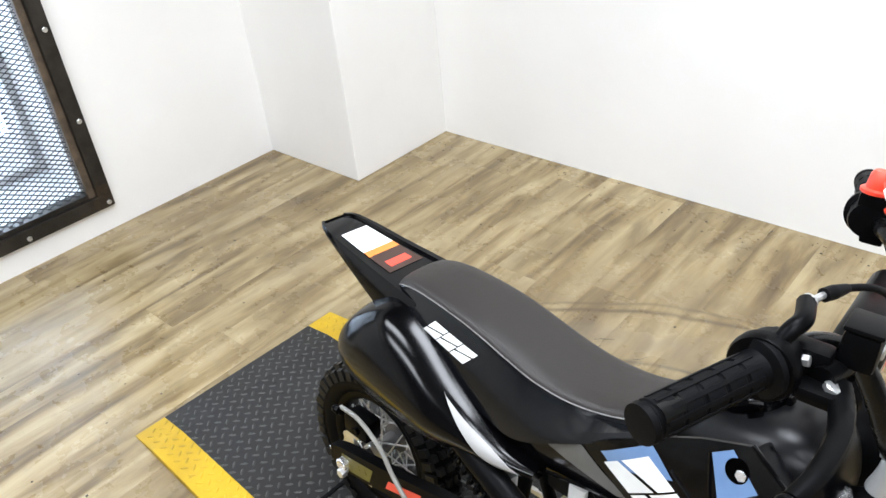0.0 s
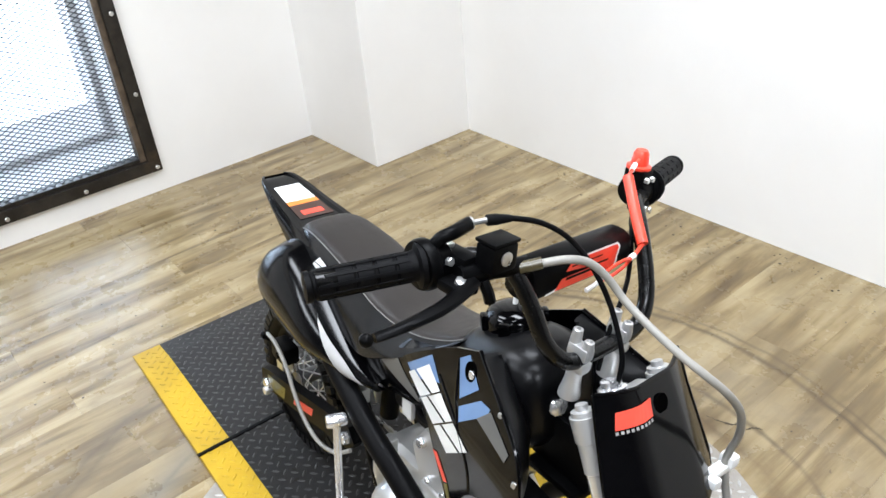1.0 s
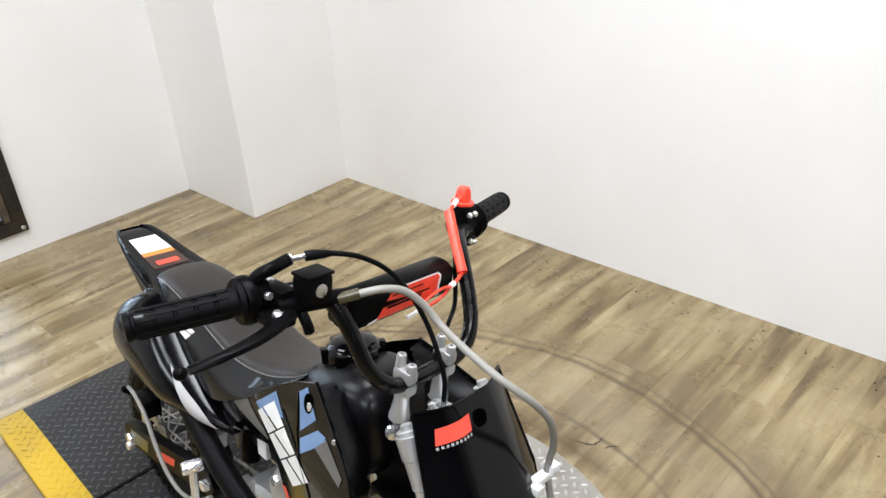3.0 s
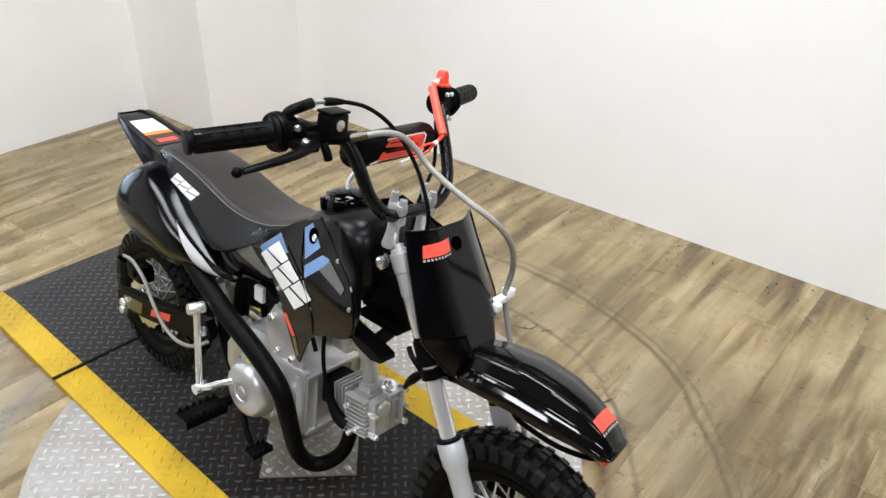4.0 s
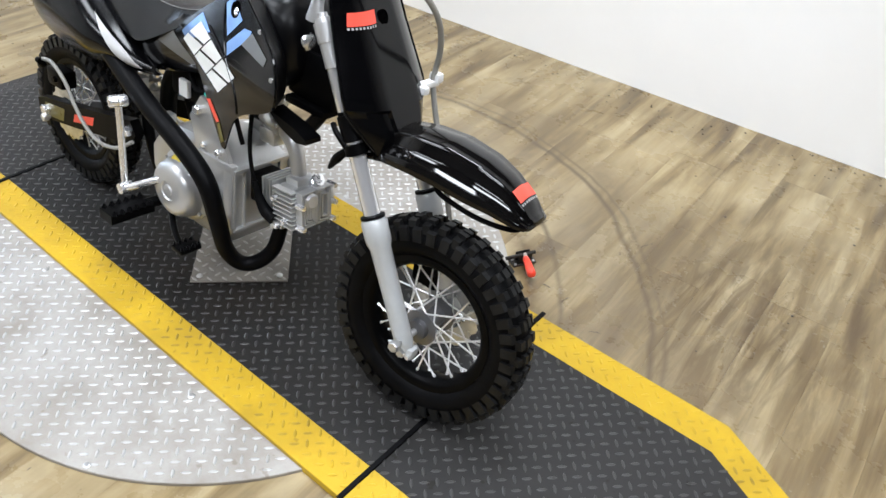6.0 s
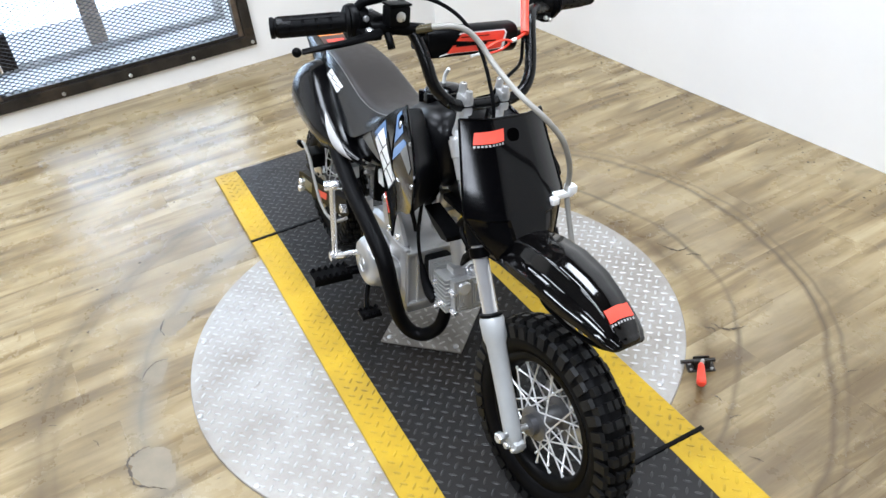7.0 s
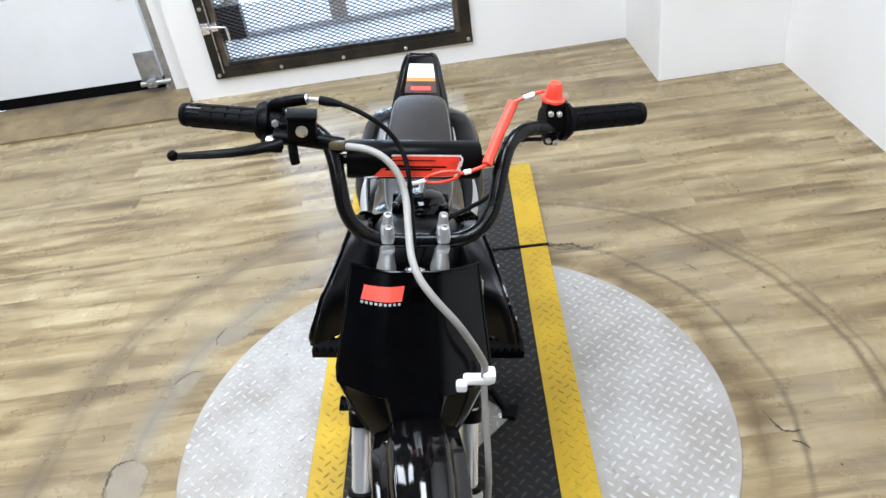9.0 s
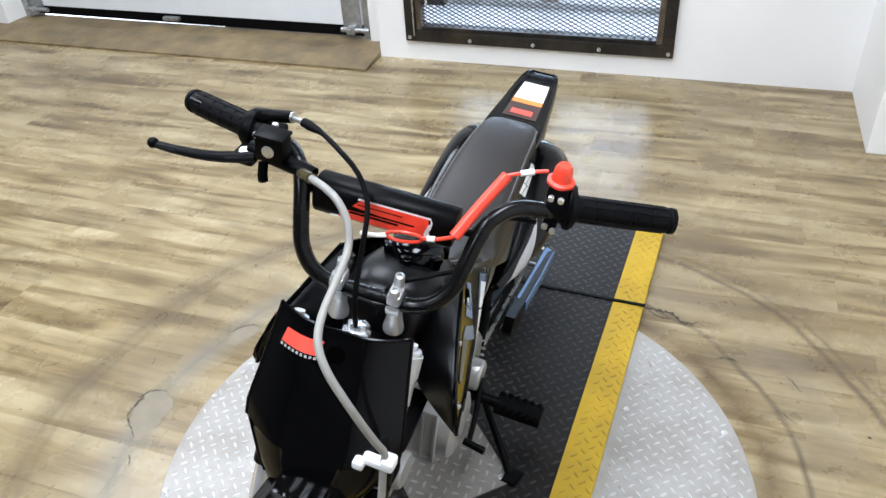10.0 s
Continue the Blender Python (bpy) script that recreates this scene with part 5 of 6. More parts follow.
# -- seat --
SEAT = [(-0.218, 0.628, 0.046, 0.598, 0.054), (-0.205, 0.641, 0.052, 0.590, 0.060), (-0.15, 0.648, 0.058, 0.572, 0.074), (-0.05, 0.638, 0.064, 0.530, 0.088), (0.04, 0.616, 0.067, 0.503, 0.095), (0.085, 0.606, 0.067, 0.507, 0.096), (0.14, 0.602, 0.064, 0.535, 0.094), (0.20, 0.610, 0.058, 0.570, 0.088), (0.26, 0.632, 0.050, 0.612, 0.074), (0.30, 0.655, 0.042, 0.642, 0.055), (0.325, 0.668, 0.030, 0.660, 0.036)]


def resample(rows, n):
    pts = []
    for i in range(len(rows) - 1):
        a, b, c, d = rows[max(i - 1, 0)], rows[i], rows[i + 1], rows[min(i + 2, len(rows) - 1)]
        for k in range(n):
            t = k / n
            pts.append(tuple(0.5 * (2 * q + (r - p) * t + (2 * p - 5 * q + 4 * r - s) * t * t + (3 * q - p - 3 * r + s) * t ** 3) for p, q, r, s in zip(a, b, c, d)))
    return pts + [rows[-1]]


bm, cap = bmesh.new(), bmesh.new()
side_rings, top_rings = [], []
for u, wt, at, wb, ab in resample(SEAT, 4):
    h = wt - wb
    half = [(-ab * 0.86, wb - 0.004), (-ab, wb + 0.004), (-(ab * 0.72 + at * 0.32), wb + h * 0.45), (-(at + 0.005), wt - 0.016), (-(at + 0.002), wt - 0.009), (-(at - 0.003), wt - 0.004)]
    side_rings.append([Vector((u, v, w)) for v, w in half] + [Vector((u, -v, w)) for v, w in reversed(half)])
    edge = [(-(at + 0.0015), wt - 0.0085), (-(at - 0.002), wt - 0.0025), (-(at - 0.010), wt + 0.001), (-at * 0.5, wt + 0.0035), (0, wt + 0.0045)]
    top_rings.append([Vector((u, v, w)) for v, w in edge] + [Vector((u, -v, w)) for v, w in reversed(edge[:-1])])
loft(bm, side_rings)
seat = part("seat", bm, "seat_side", bike, "long black vinyl seat with dark grey top")
loft(cap, [r + [q + Vector((0, 0, -0.004)) for q in reversed(r)] for r in top_rings])
part("seat_cover_top", cap, "seat_top", seat, "dark grey textured seat top")
for s in (0, -1):
    bm = bmesh.new()
    tube(bm, [r[0] + Vector((0, -0.0006, 0.0006)) if s == 0 else r[-1] + Vector((0, 0.0006, 0.0006)) for r in top_rings], 0.0011, 6, smooth=False)
    part("seam", bm, "seam", seat, "pale stitched seam")


from mathutils.bvhtree import BVHTree


def decal(name, outline, target, material, parent, side=-1, lift=0.0011, label="", cuts=3):
    """A thin printed film laid on a panel; outline in (u, w), seen from the side."""
    me = target.data
    tree = BVHTree.FromPolygons([v.co.copy() for v in me.vertices], [tuple(p.vertices) for p in me.polygons])
    bm = bmesh.new()
    f = bm.faces.new([bm.verts.new((u, side * 0.4, w)) for u, w in outline])
    bmesh.ops.triangulate(bm, faces=[f])
    for _ in range(cuts):
        bmesh.ops.subdivide_edges(bm, edges=bm.edges[:], cuts=1, use_grid_fill=True)
    bad = []
    for v in bm.verts:
        hit, nrm, _, _ = tree.ray_cast(v.co, Vector((0, -side, 0)))
        if hit is None:
            bad.append(v)
        else:
            v.co = hit + Vector((0, side * lift, 0.0004))
    if bad:
        bmesh.ops.delete(bm, geom=bad, context="VERTS")
    return part(name, bm, material, parent, label)


def decal_strokes(name, strokes, to_uw, target, material, parent, side=-1, label="", lift=0.0011):
    me = target.data
    tree = BVHTree.FromPolygons([v.co.copy() for v in me.vertices], [tuple(p.vertices) for p in me.polygons])
    bm = bmesh.new()
    for a, c, b0, b1, d0, d1 in strokes:
        n = 3
        rows = [[None] * (n + 1) for _ in range(n + 1)]
        for j in range(n + 1):
            for i in range(n + 1):
                lo, hi = b0 + (b1 - b0) * i / n, d0 + (d1 - d0) * i / n
                u, w = to_uw(a + (c - a) * i / n, lo + (hi - lo) * j / n)
                hit, nrm, _, _ = tree.ray_cast(Vector((u, side * 0.4, w)), Vector((0, -side, 0)))
                rows[j][i] = bm.verts.new(hit + Vector((0, side * lift, 0.0003))) if hit else None
        for j in range(n):
            for i in range(n):
                q = (rows[j][i], rows[j][i + 1], rows[j + 1][i + 1], rows[j + 1][i])
                if all(q):
                    bm.faces.new(q)
    return part(name, bm, material, parent, label)


# plain slanted bars in place of the maker's mark
def mark_strokes(blocks=3):
    """Plain blocks, each cut by one slanted slit."""
    out = []
    for k in range(blocks):
        x, w = k / blocks, 0.94 / blocks
        out += [(x, x + w, 0.0, 0.0, 0.34, 0.58), (x, x + w, 0.43, 0.67, 1.0, 1.0)]
    return out


for s in (-1, 1):
    P0, PX, PY = Vector((-0.132, 0.592)), Vector((0.095, -0.016)), Vector((0.022, 0.022))
    decal_strokes("side_logo", mark_strokes(), lambda x, y: tuple(P0 + PX * x + PY * y), seat, "white", seat, s, "white printed logo bars", 0.0012)

# -- tail --
TAIL = [(-0.16, 0.622, 0.068, 0.535), (-0.20, 0.628, 0.066, 0.545), (-0.25, 0.634, 0.062, 0.562), (-0.31, 0.641, 0.056, 0.590), (-0.38, 0.651, 0.049, 0.626), (-0.425, 0.657, 0.040, 0.644), (-0.445, 0.656, 0.028, 0.650)]
rings = []
for u, wt, h, wb in resample(TAIL, 3):
    half = [(-h * 0.80, wb), (-h, wb + 0.004), (-h, wt - 0.004), (-h * 0.96, wt), (-h * 0.80, wt), (-h * 0.74, wt - 0.005)]
    rings.append([Vector((u, v, w)) for v, w in half] + [Vector((u, -v, w)) for v, w in reversed(half)])
tail = part("rear_fender", loft(bmesh.new(), rings), "gloss", bike, "black tapered tail fender with warning sticker")


def tail_patch(u0, u1, half, material, name, label="", lift=0.0):
    bm = bmesh.new()
    ends = []
    for u in (u0, (u0 + u1) / 2, u1):
        for a, b in zip(TAIL, TAIL[1:]):
            if u >= b[0]:
                f = (a[0] - u) / (a[0] - b[0])
                wt, hh = a[1] + (b[1] - a[1]) * f, a[2] + (b[2] - a[2]) * f
                break
        ends.append([bm.verts.new((u, s * half * hh, wt - 0.0038 + lift)) for s in (-1, 0, 1)])
    for a, b in zip(ends, ends[1:]):
        for i in range(2):
            bm.faces.new((a[i], a[i + 1], b[i + 1], b[i]))
    part(name, bm, material, tail, label, smooth=False)


tail_patch(-0.322, -0.388, 0.62, "white", "sticker", "white warning sticker")
tail_patch(-0.306, -0.3215, 0.62, "orange", "sticker_band", "orange sticker band")
tail_patch(-0.250, -0.3055, 0.62, "brown", "sticker_panel", "dark brown sticker panel")
tail_patch(-0.262, -0.280, 0.40, "red", "red_logo", "small red logo block", 0.0006)

# -- rear side panels --
RP = [(-0.312, 0.515, 0.474, 0.104, 0.092), (-0.297, 0.542, 0.455, 0.120, 0.086), (-0.26, 0.584, 0.436, 0.135, 0.078), (-0.20, 0.612, 0.423, 0.143, 0.068), (-0.13, 0.592, 0.420, 0.146, 0.066), (-0.06, 0.550, 0.430, 0.146, 0.076), (0.0, 0.516, 0.446, 0.134, 0.084), (0.06, 0.482, 0.448, 0.117, 0.084), (0.110, 0.466, 0.450, 0.096, 0.082)]


def rear_panel(side):
    rings = []
    for u, wt, wb, bul, vin in resample(RP, 4):
        pts = []
        for k in range(17):
            t = k / 16
            swell = math.sqrt(1 - (1 - t / 0.55) ** 2) if t < 0.55 else 1.0 - 0.42 * ((t - 0.55) / 0.45) ** 1.7
            pts.append((vin + (bul - vin) * swell, wt + (wb - wt) * t))
        pts.append((pts[-1][0] - 0.004, wb - 0.005))
        pts.append((pts[-1][0] - 0.008, wb - 0.006))
        ring = [Vector((u, side * v, w)) for v, w in pts] + [Vector((u, side * (v - 0.012), w)) for v, w in reversed(pts)]
        rings.append(ring)
    p = part("rear_side_panel", loft(bmesh.new(), rings), "side_panel", bike, "bulging glossy black rear side panel")
    decal("silver_wedge", [(-0.051, 0.536), (-0.045, 0.531), (0.095, 0.456), (0.066, 0.452), (0.030, 0.472)], p, "silver", p, side, label="silver printed wedge")
    return p


mirror_pair(rear_panel)

# -- shrouds, side covers, tank --
def shell(side, rear, fore, depth, n=16, m=10, thick=0.004):
    """A curved plastic panel between a rear and a front edge; depth gives its v."""
    bm = bmesh.new()
    r, f = spline([Vector((a, 0, b)) for a, b in rear], 6), spline([Vector((a, 0, b)) for a, b in fore], 6)

    def pick(path, t):
        x = t * (len(path) - 1)
        i = min(int(x), len(path) - 2)
        return path[i].lerp(path[i + 1], x - i)

    rows_o, rows_i = [], []
    for j in range(n + 1):
        a, b = pick(r, j / n), pick(f, j / n)
        ro, ri = [], []
        for i in range(m + 1):
            p = a.lerp(b, i / m)
            v = depth(p.x, p.z, i / m, j / n)
            ro.append(bm.verts.new((p.x, side * v, p.z)))
            ri.append(bm.verts.new((p.x, side * (v - thick), p.z)))
        rows_o.append(ro)
        rows_i.append(ri)
    for rows in (rows_o, rows_i):
        for a, b in zip(rows, rows[1:]):
            for i in range(m):
                bm.faces.new((a[i], a[i + 1], b[i + 1], b[i]))
    ro = rows_o[0] + [q[-1] for q in rows_o[1:]] + rows_o[-1][-2::-1] + [q[0] for q in rows_o[-2:0:-1]]
    ri = rows_i[0] + [q[-1] for q in rows_i[1:]] + rows_i[-1][-2::-1] + [q[0] for q in rows_i[-2:0:-1]]
    for i in range(len(ro)):
        j = (i + 1) % len(ro)
        bm.faces.new((ro[i], ro[j], ri[j], ri[i]))
    return bm


def shell3(side, rear, fore, crown, n=18, m=12, thick=0.004):
    """As shell(), between two edges given in three dimensions."""
    bm = bmesh.new()
    r, f = spline(rear, 6), spline(fore, 6)
    n = len(r) - 1
    rows_o, rows_i = [], []
    for j in range(n + 1):
        ro, ri = [], []
        for i in range(m + 1):
            p = r[j].lerp(f[j], i / m)
            v = p.y + crown(i / m, j / n)
            ro.append(bm.verts.new((p.x, side * v, p.z)))
            ri.append(bm.verts.new((p.x, side * (v - thick), p.z)))
        rows_o.append(ro)
        rows_i.append(ri)
    for rows in (rows_o, rows_i):
        for a, b in zip(rows, rows[1:]):
            for i in range(m):
                bm.faces.new((a[i], a[i + 1], b[i + 1], b[i]))
    ro = rows_o[0] + [q[-1] for q in rows_o[1:]] + rows_o[-1][-2::-1] + [q[0] for q in rows_o[-2:0:-1]]
    ri = rows_i[0] + [q[-1] for q in rows_i[1:]] + rows_i[-1][-2::-1] + [q[0] for q in rows_i[-2:0:-1]]
    for i in range(len(ro)):
        j = (i + 1) % len(ro)
        bm.faces.new((ro[i], ro[j], ri[j], ri[i]))
    return bm


def shroud_depth(u, w, *_):
    return 0.093 + 0.215 * (u - 0.22) - 0.25 * max(0, w - 0.58)


def shroud(side):
    p = part("tank_shroud", shell(side, [(0.335, 0.670), (0.265, 0.625), (0.185, 0.556), (0.271, 0.524), (0.316, 0.474), (0.372, 0.408)],
                                  [(0.392, 0.697), (0.478, 0.655), (0.530, 0.622), (0.548, 0.556), (0.430, 0.492), (0.384, 0.408)], shroud_depth, 24, 14), "gloss", bike, "glossy black tank shroud with large white logo")
    # raised ribs that part the panel's faces
    for name, path in (("rib", [(0.311, 0.612), (0.350, 0.596), (0.384, 0.582), (0.366, 0.612), (0.350, 0.662)]), ("rib", [(0.384, 0.580), (0.420, 0.535), (0.430, 0.498)])):
        bm = bmesh.new()
        tube(bm, [(u, side * (shroud_depth(u, w) - 0.0008), w) for u, w in path], 0.0030, 8, 5)
        part(name, bm, "gloss", p)
    bm = bmesh.new()
    tube(bm, [(u, side * (shroud_depth(u, w) - 0.002), w) for u, w in ((0.392, 0.697), (0.478, 0.655), (0.530, 0.622), (0.548, 0.556))], 0.0032, 8, 6)
    part("edge_bead", bm, "gloss", p)
    Q0, QX, QY = Vector((0.218, 0.558)), Vector((0.145, -0.050)), Vector((0.061, 0.052))
    decal_strokes("shroud_logo", mark_strokes(), lambda x, y: tuple(Q0 + QX * x + QY * y), p, "white", p, side, "large white printed logo bars", 0.0016)
    decal("silver_band", [(0.196, 0.558), (0.279, 0.626), (0.318, 0.603), (0.226, 0.556)], p, "blue_silver", p, side, 0.0009, "silver printed band")
    decal("silver_patch", [(0.352, 0.664), (0.374, 0.682), (0.414, 0.654), (0.376, 0.616)], p, "blue_silver", p, side, 0.0009, "silver printed patch")
    decal("silver_patch", [(0.388, 0.587), (0.379, 0.606), (0.425, 0.645), (0.449, 0.648), (0.447, 0.636)], p, "blue_silver", p, side, 0.0009, "silver printed patch")
    decal("grey_stripe", [(0.426, 0.619), (0.452, 0.646), (0.509, 0.624), (0.505, 0.610)], p, "grey_print", p, side, label="grey printed stripe")
    decal("olive_edge", [(0.356, 0.446), (0.366, 0.454), (0.384, 0.424), (0.373, 0.416)], p, "olive", p, side)
    decal("red_logo", [(0.313, 0.478), (0.328, 0.484), (0.366, 0.456), (0.354, 0.448)], p, "red", p, side, label="small red logo block")
    d = shroud_depth(0.385, 0.663)
    bm = bmesh.new()
    spin(bm, [(0.0145, -0.002), (0.0145, 0.0012), (0.003, 0.0010)], 18, axis((0.385, side * d, 0.663), (-0.2, side, 0.25)))
    part("bolt_recess", bm, "void", p)
    bolts("shroud_bolt", "chrome", p, [((0.391, side * (d + 0.001), 0.661), (-0.2, side, 0.25), 0.007, 0.004)])
    bolts("edge_screw", "steel", p, [((u, side * (shroud_depth(u, w) - 0.001), w), (0.5, side, 0.2), 0.0045, 0.003) for u, w in ((0.472, 0.655), (0.534, 0.600))])


mirror_pair(shroud)


def duct_wall(side):
    part("duct_wall", shell3(side, [(0.405, 0.078, 0.690), (0.428, 0.066, 0.640), (0.440, 0.056, 0.600), (0.445, 0.048, 0.552)], [(0.394, 0.0965, 0.692), (0.478, 0.126, 0.652), (0.529, 0.144, 0.618), (0.545, 0.1595, 0.554)],
                             lambda i, j: -0.010 * math.sin(math.pi * i)), "tank", bike, "black duct wall inside the shroud")


mirror_pair(duct_wall)


def side_cover(side):
    p = part("side_cover", shell(side, [(0.02, 0.500), (0.05, 0.470), (0.10, 0.452)], [(0.262, 0.602), (0.270, 0.560), (0.290, 0.515)], lambda u, w, i, j: 0.072 + 0.022 * i + 0.006 * math.sin(math.pi * j), 8, 12), "gloss", bike, "glossy black side cover")
    decal("grey_wedge", [(0.119, 0.525), (0.180, 0.560), (0.262, 0.524), (0.243, 0.515)], p, "grey_print", p, side, label="grey printed wedge")


mirror_pair(side_cover)
TANK = [(0.262, 0.620, 0.048, 0.54), (0.30, 0.664, 0.060, 0.53), (0.35, 0.684, 0.076, 0.52), (0.40, 0.697, 0.080, 0.52), (0.44, 0.692, 0.072, 0.53), (0.462, 0.672, 0.060, 0.55), (0.474, 0.635, 0.045, 0.57)]
rings = []
for u, wt, h, wb in resample(TANK, 4):
    ring = []
    for k in range(24):
        a = 2 * math.pi * k / 24
        cs, sn = math.cos(a), math.sin(a)
        ring.append(Vector((u, h * math.copysign(abs(cs) ** 0.7, cs), (wt + wb) / 2 + (wt - wb) / 2 * math.copysign(abs(sn) ** 0.6, sn))))
    rings.append(ring)
tank = part("fuel_tank", loft(bmesh.new(), rings), "tank", bike, "black plastic fuel tank")
CAPM = axis((0.346, 0.006, 0.672), (-0.14, 0, 1))
bm = bmesh.new()
spin(bm, [(0.040, -0.012), (0.042, 0.004), (0.044, 0.006), (0.044, 0.022), (0.041, 0.029), (0.034, 0.036), (0.020, 0.040), (0.006, 0.041)], 28, CAPM)
capo = part("fuel_cap", bm, "gloss", tank, "black ribbed fuel cap with clear vent hose")
for k in range(6):
    bm = bmesh.new()
    box(bm, (0.040, -0.009, 0.004), (0.051, 0.009, 0.029), 0.004, CAPM @ Matrix.Rotation(2 * math.pi * k / 6, 4, "Z"))
    part("cap_rib", bm, "gloss", capo)
bm = bmesh.new()
tube(bm, [(0.342, 0.006, 0.706), (0.342, 0.008, 0.728), (0.350, 0.012, 0.744)], 0.004, 8)
part("vent_hose", bm, "nylon", capo)
bm = bmesh.new()
spin(bm, [(0.008, -0.020), (0.013, -0.002), (0.013, 0.002), (0.009, 0.003), (0.009, 0.010), (0.005, 0.012)], 14, axis((0.470, -0.024, 0.625), (0.75, -0.6, 0.25)) @ Matrix.Scale(1.25, 4))
part("tank_bolt", bm, "chrome", tank, "chrome flanged bolt")

# -- frame --
bm = bmesh.new()
tube(bm, [(0.520, 0, 0.63), (0.42, 0, 0.575), (0.28, 0, 0.52), (0.12, 0, 0.465), (0.04, 0, 0.40), (0.02, 0, 0.30)], 0.019, 12)
tube(bm, [(0.525, 0, 0.575), (0.50, 0, 0.50), (0.455, 0, 0.44)], 0.014, 10)
box(bm, (0.430, -0.026, 0.520), (0.548, 0.026, 0.610), 0.008)
for s in (-1, 1):
    tube(bm, [(0.20, s * 0.02, 0.50), (0.10, s * 0.05, 0.515), (-0.05, s * 0.06, 0.545), (-0.20, s * 0.055, 0.585)], 0.010, 10)
    tube(bm, [(0.03, s * 0.055, 0.33), (-0.04, s * 0.058, 0.44), (-0.12, s * 0.058, 0.55)], 0.010, 10)
    tube(bm, [(0.02, s * 0.055, 0.34), (0.05, s * 0.06, 0.25), (0.10, s * 0.06, 0.165)], 0.012, 10)
box(bm, (0.44, -0.040, 0.506), (0.540, 0.040, 0.520), 0.004, None)
part("frame", bm, "matte", bike, "black tubular steel frame")
for s in (-1, 1):
    bm = bmesh.new()
    loft(bm, [[Vector((u, s * v, w)) for v, w in ((0.050, lo), (0.085, lo), (0.088, hi), (0.052, hi))] for u, lo, hi in ((0.452, 0.500, 0.507), (0.485, 0.480, 0.501), (0.525, 0.468, 0.494), (0.550, 0.474, 0.484))])
    part("duct", bm, "satin", bike, "black plastic duct under the tank")

# -- engine --
bm = bmesh.new()
sec = [(0.070, 0.185, 0.285), (0.095, 0.160, 0.320), (0.15, 0.142, 0.345), (0.22, 0.138, 0.350), (0.28, 0.142, 0.345), (0.325, 0.150, 0.338), (0.343, 0.180, 0.330)]
loft(bm, [[Vector((u, s * h, w)) for s, h, w in ((-1, 0.062, lo), (-1, 0.070, lo + 0.012), (-1, 0.070, hi - 0.012), (-1, 0.060, hi), (1, 0.060, hi), (1, 0.070, hi - 0.012), (1, 0.070, lo + 0.012), (1, 0.062, lo))] for u, lo, hi in sec])
eng = part("engine", bm, "alu", bike, "bare aluminium horizontal single-cylinder engine")
bm = bmesh.new()
spin(bm, [(0.078, 0), (0.078, 0.014), (0.073, 0.018), (0.067, 0.020), (0.065, 0.030), (0.061, 0.044), (0.055, 0.053), (0.046, 0.057), (0.036, 0.0585), (0.022, 0.059), (0.020, 0.056), (0.013, 0.0555), (0.012, 0.059), (0.008, 0.060), (0.003, 0.060)], 48, axis((0.196, -0.066, 0.232), (0, -1, 0)))
spin(bm, [(0.046, 0), (0.046, 0.016), (0.040, 0.020)], 28, axis((0.268, -0.066, 0.235), (0, -1, 0)))
box(bm, (0.318, -0.079, 0.196), (0.3465, -0.066, 0.338), 0.004)
box(bm, (0.236, -0.080, 0.322), (0.345, -0.064, 0.336), 0.004)
part("clutch_cover", bm, "alu", eng, "round cast clutch cover")
bm = bmesh.new()
spin(bm, [(0.070, 0), (0.068, 0.028), (0.056, 0.034)], 32, axis((0.27, 0.066, 0.225), (0, 1, 0)))
spin(bm, [(0.035, 0), (0.034, 0.025), (0.028, 0.03)], 24, axis((0.13, 0.066, 0.225), (0, 1, 0)))
part("stator_cover", bm, "alu", eng)
bolts("cover_bolt", "steel", eng, [(Vector((0.196 + 0.070 * math.cos(t), -0.084, 0.232 + 0.070 * math.sin(t))), (0, -1, 0), 0.0055, 0.006) for t in (0.4 + math.pi * k / 3 for k in range(6))])
bm = bmesh.new()
spin(bm, [(0.013, 0), (0.013, 0.0012), (0.002, 0.0013)], 20, axis((0.192, -0.0985, 0.2960), (0, -0.75, 0.66)))
part("sticker", bm, "yellow_sticker", eng, "small yellow sticker")
bm = bmesh.new()
for y in (-0.072, -0.046, 0.044, 0.070):
    box(bm, (0.338, y - 0.003, 0.188), (0.349, y + 0.003, 0.328), 0.0015)
box(bm, (0.336, -0.076, 0.322), (0.352, 0.074, 0.331), 0.002)
box(bm, (0.336, -0.076, 0.186), (0.350, 0.074, 0.194), 0.002)
part("case_rib", bm, "alu", eng, "cast ribs on the crankcase front")
CYL = Matrix.Translation((0.336, 0, 0.282)) @ Euler((0, radians(-6), 0)).to_matrix().to_4x4() @ Matrix.Diagonal((0.97, 1.0, 0.97, 1))
bm = bmesh.new()
box(bm, (0.0, -0.030, -0.034), (0.125, 0.030, 0.032), 0.008, CYL)
# aluminium barrel in shadow: its shade is given by the black material
part("cylinder", bm, "matte", eng, "cylinder barrel, coloured black for the shade on it")
for k in range(4):
    bm = bmesh.new()
    box(bm, (0.062 + k * 0.0105, -0.044, -0.040), (0.0655 + k * 0.0105, 0.044, 0.044), 0.001, CYL)
    part("cooling_fin", bm, "alu", eng, smooth=False)
head = bmesh.new()
box(head, (0.104, -0.040, -0.042), (0.152, 0.040, 0.042), 0.010, CYL)
box(head, (0.150, -0.034, -0.036), (0.168, 0.034, 0.036), 0.009, CYL)
box(head, (0.112, -0.026, 0.034), (0.148, 0.020, 0.056), 0.006, CYL)
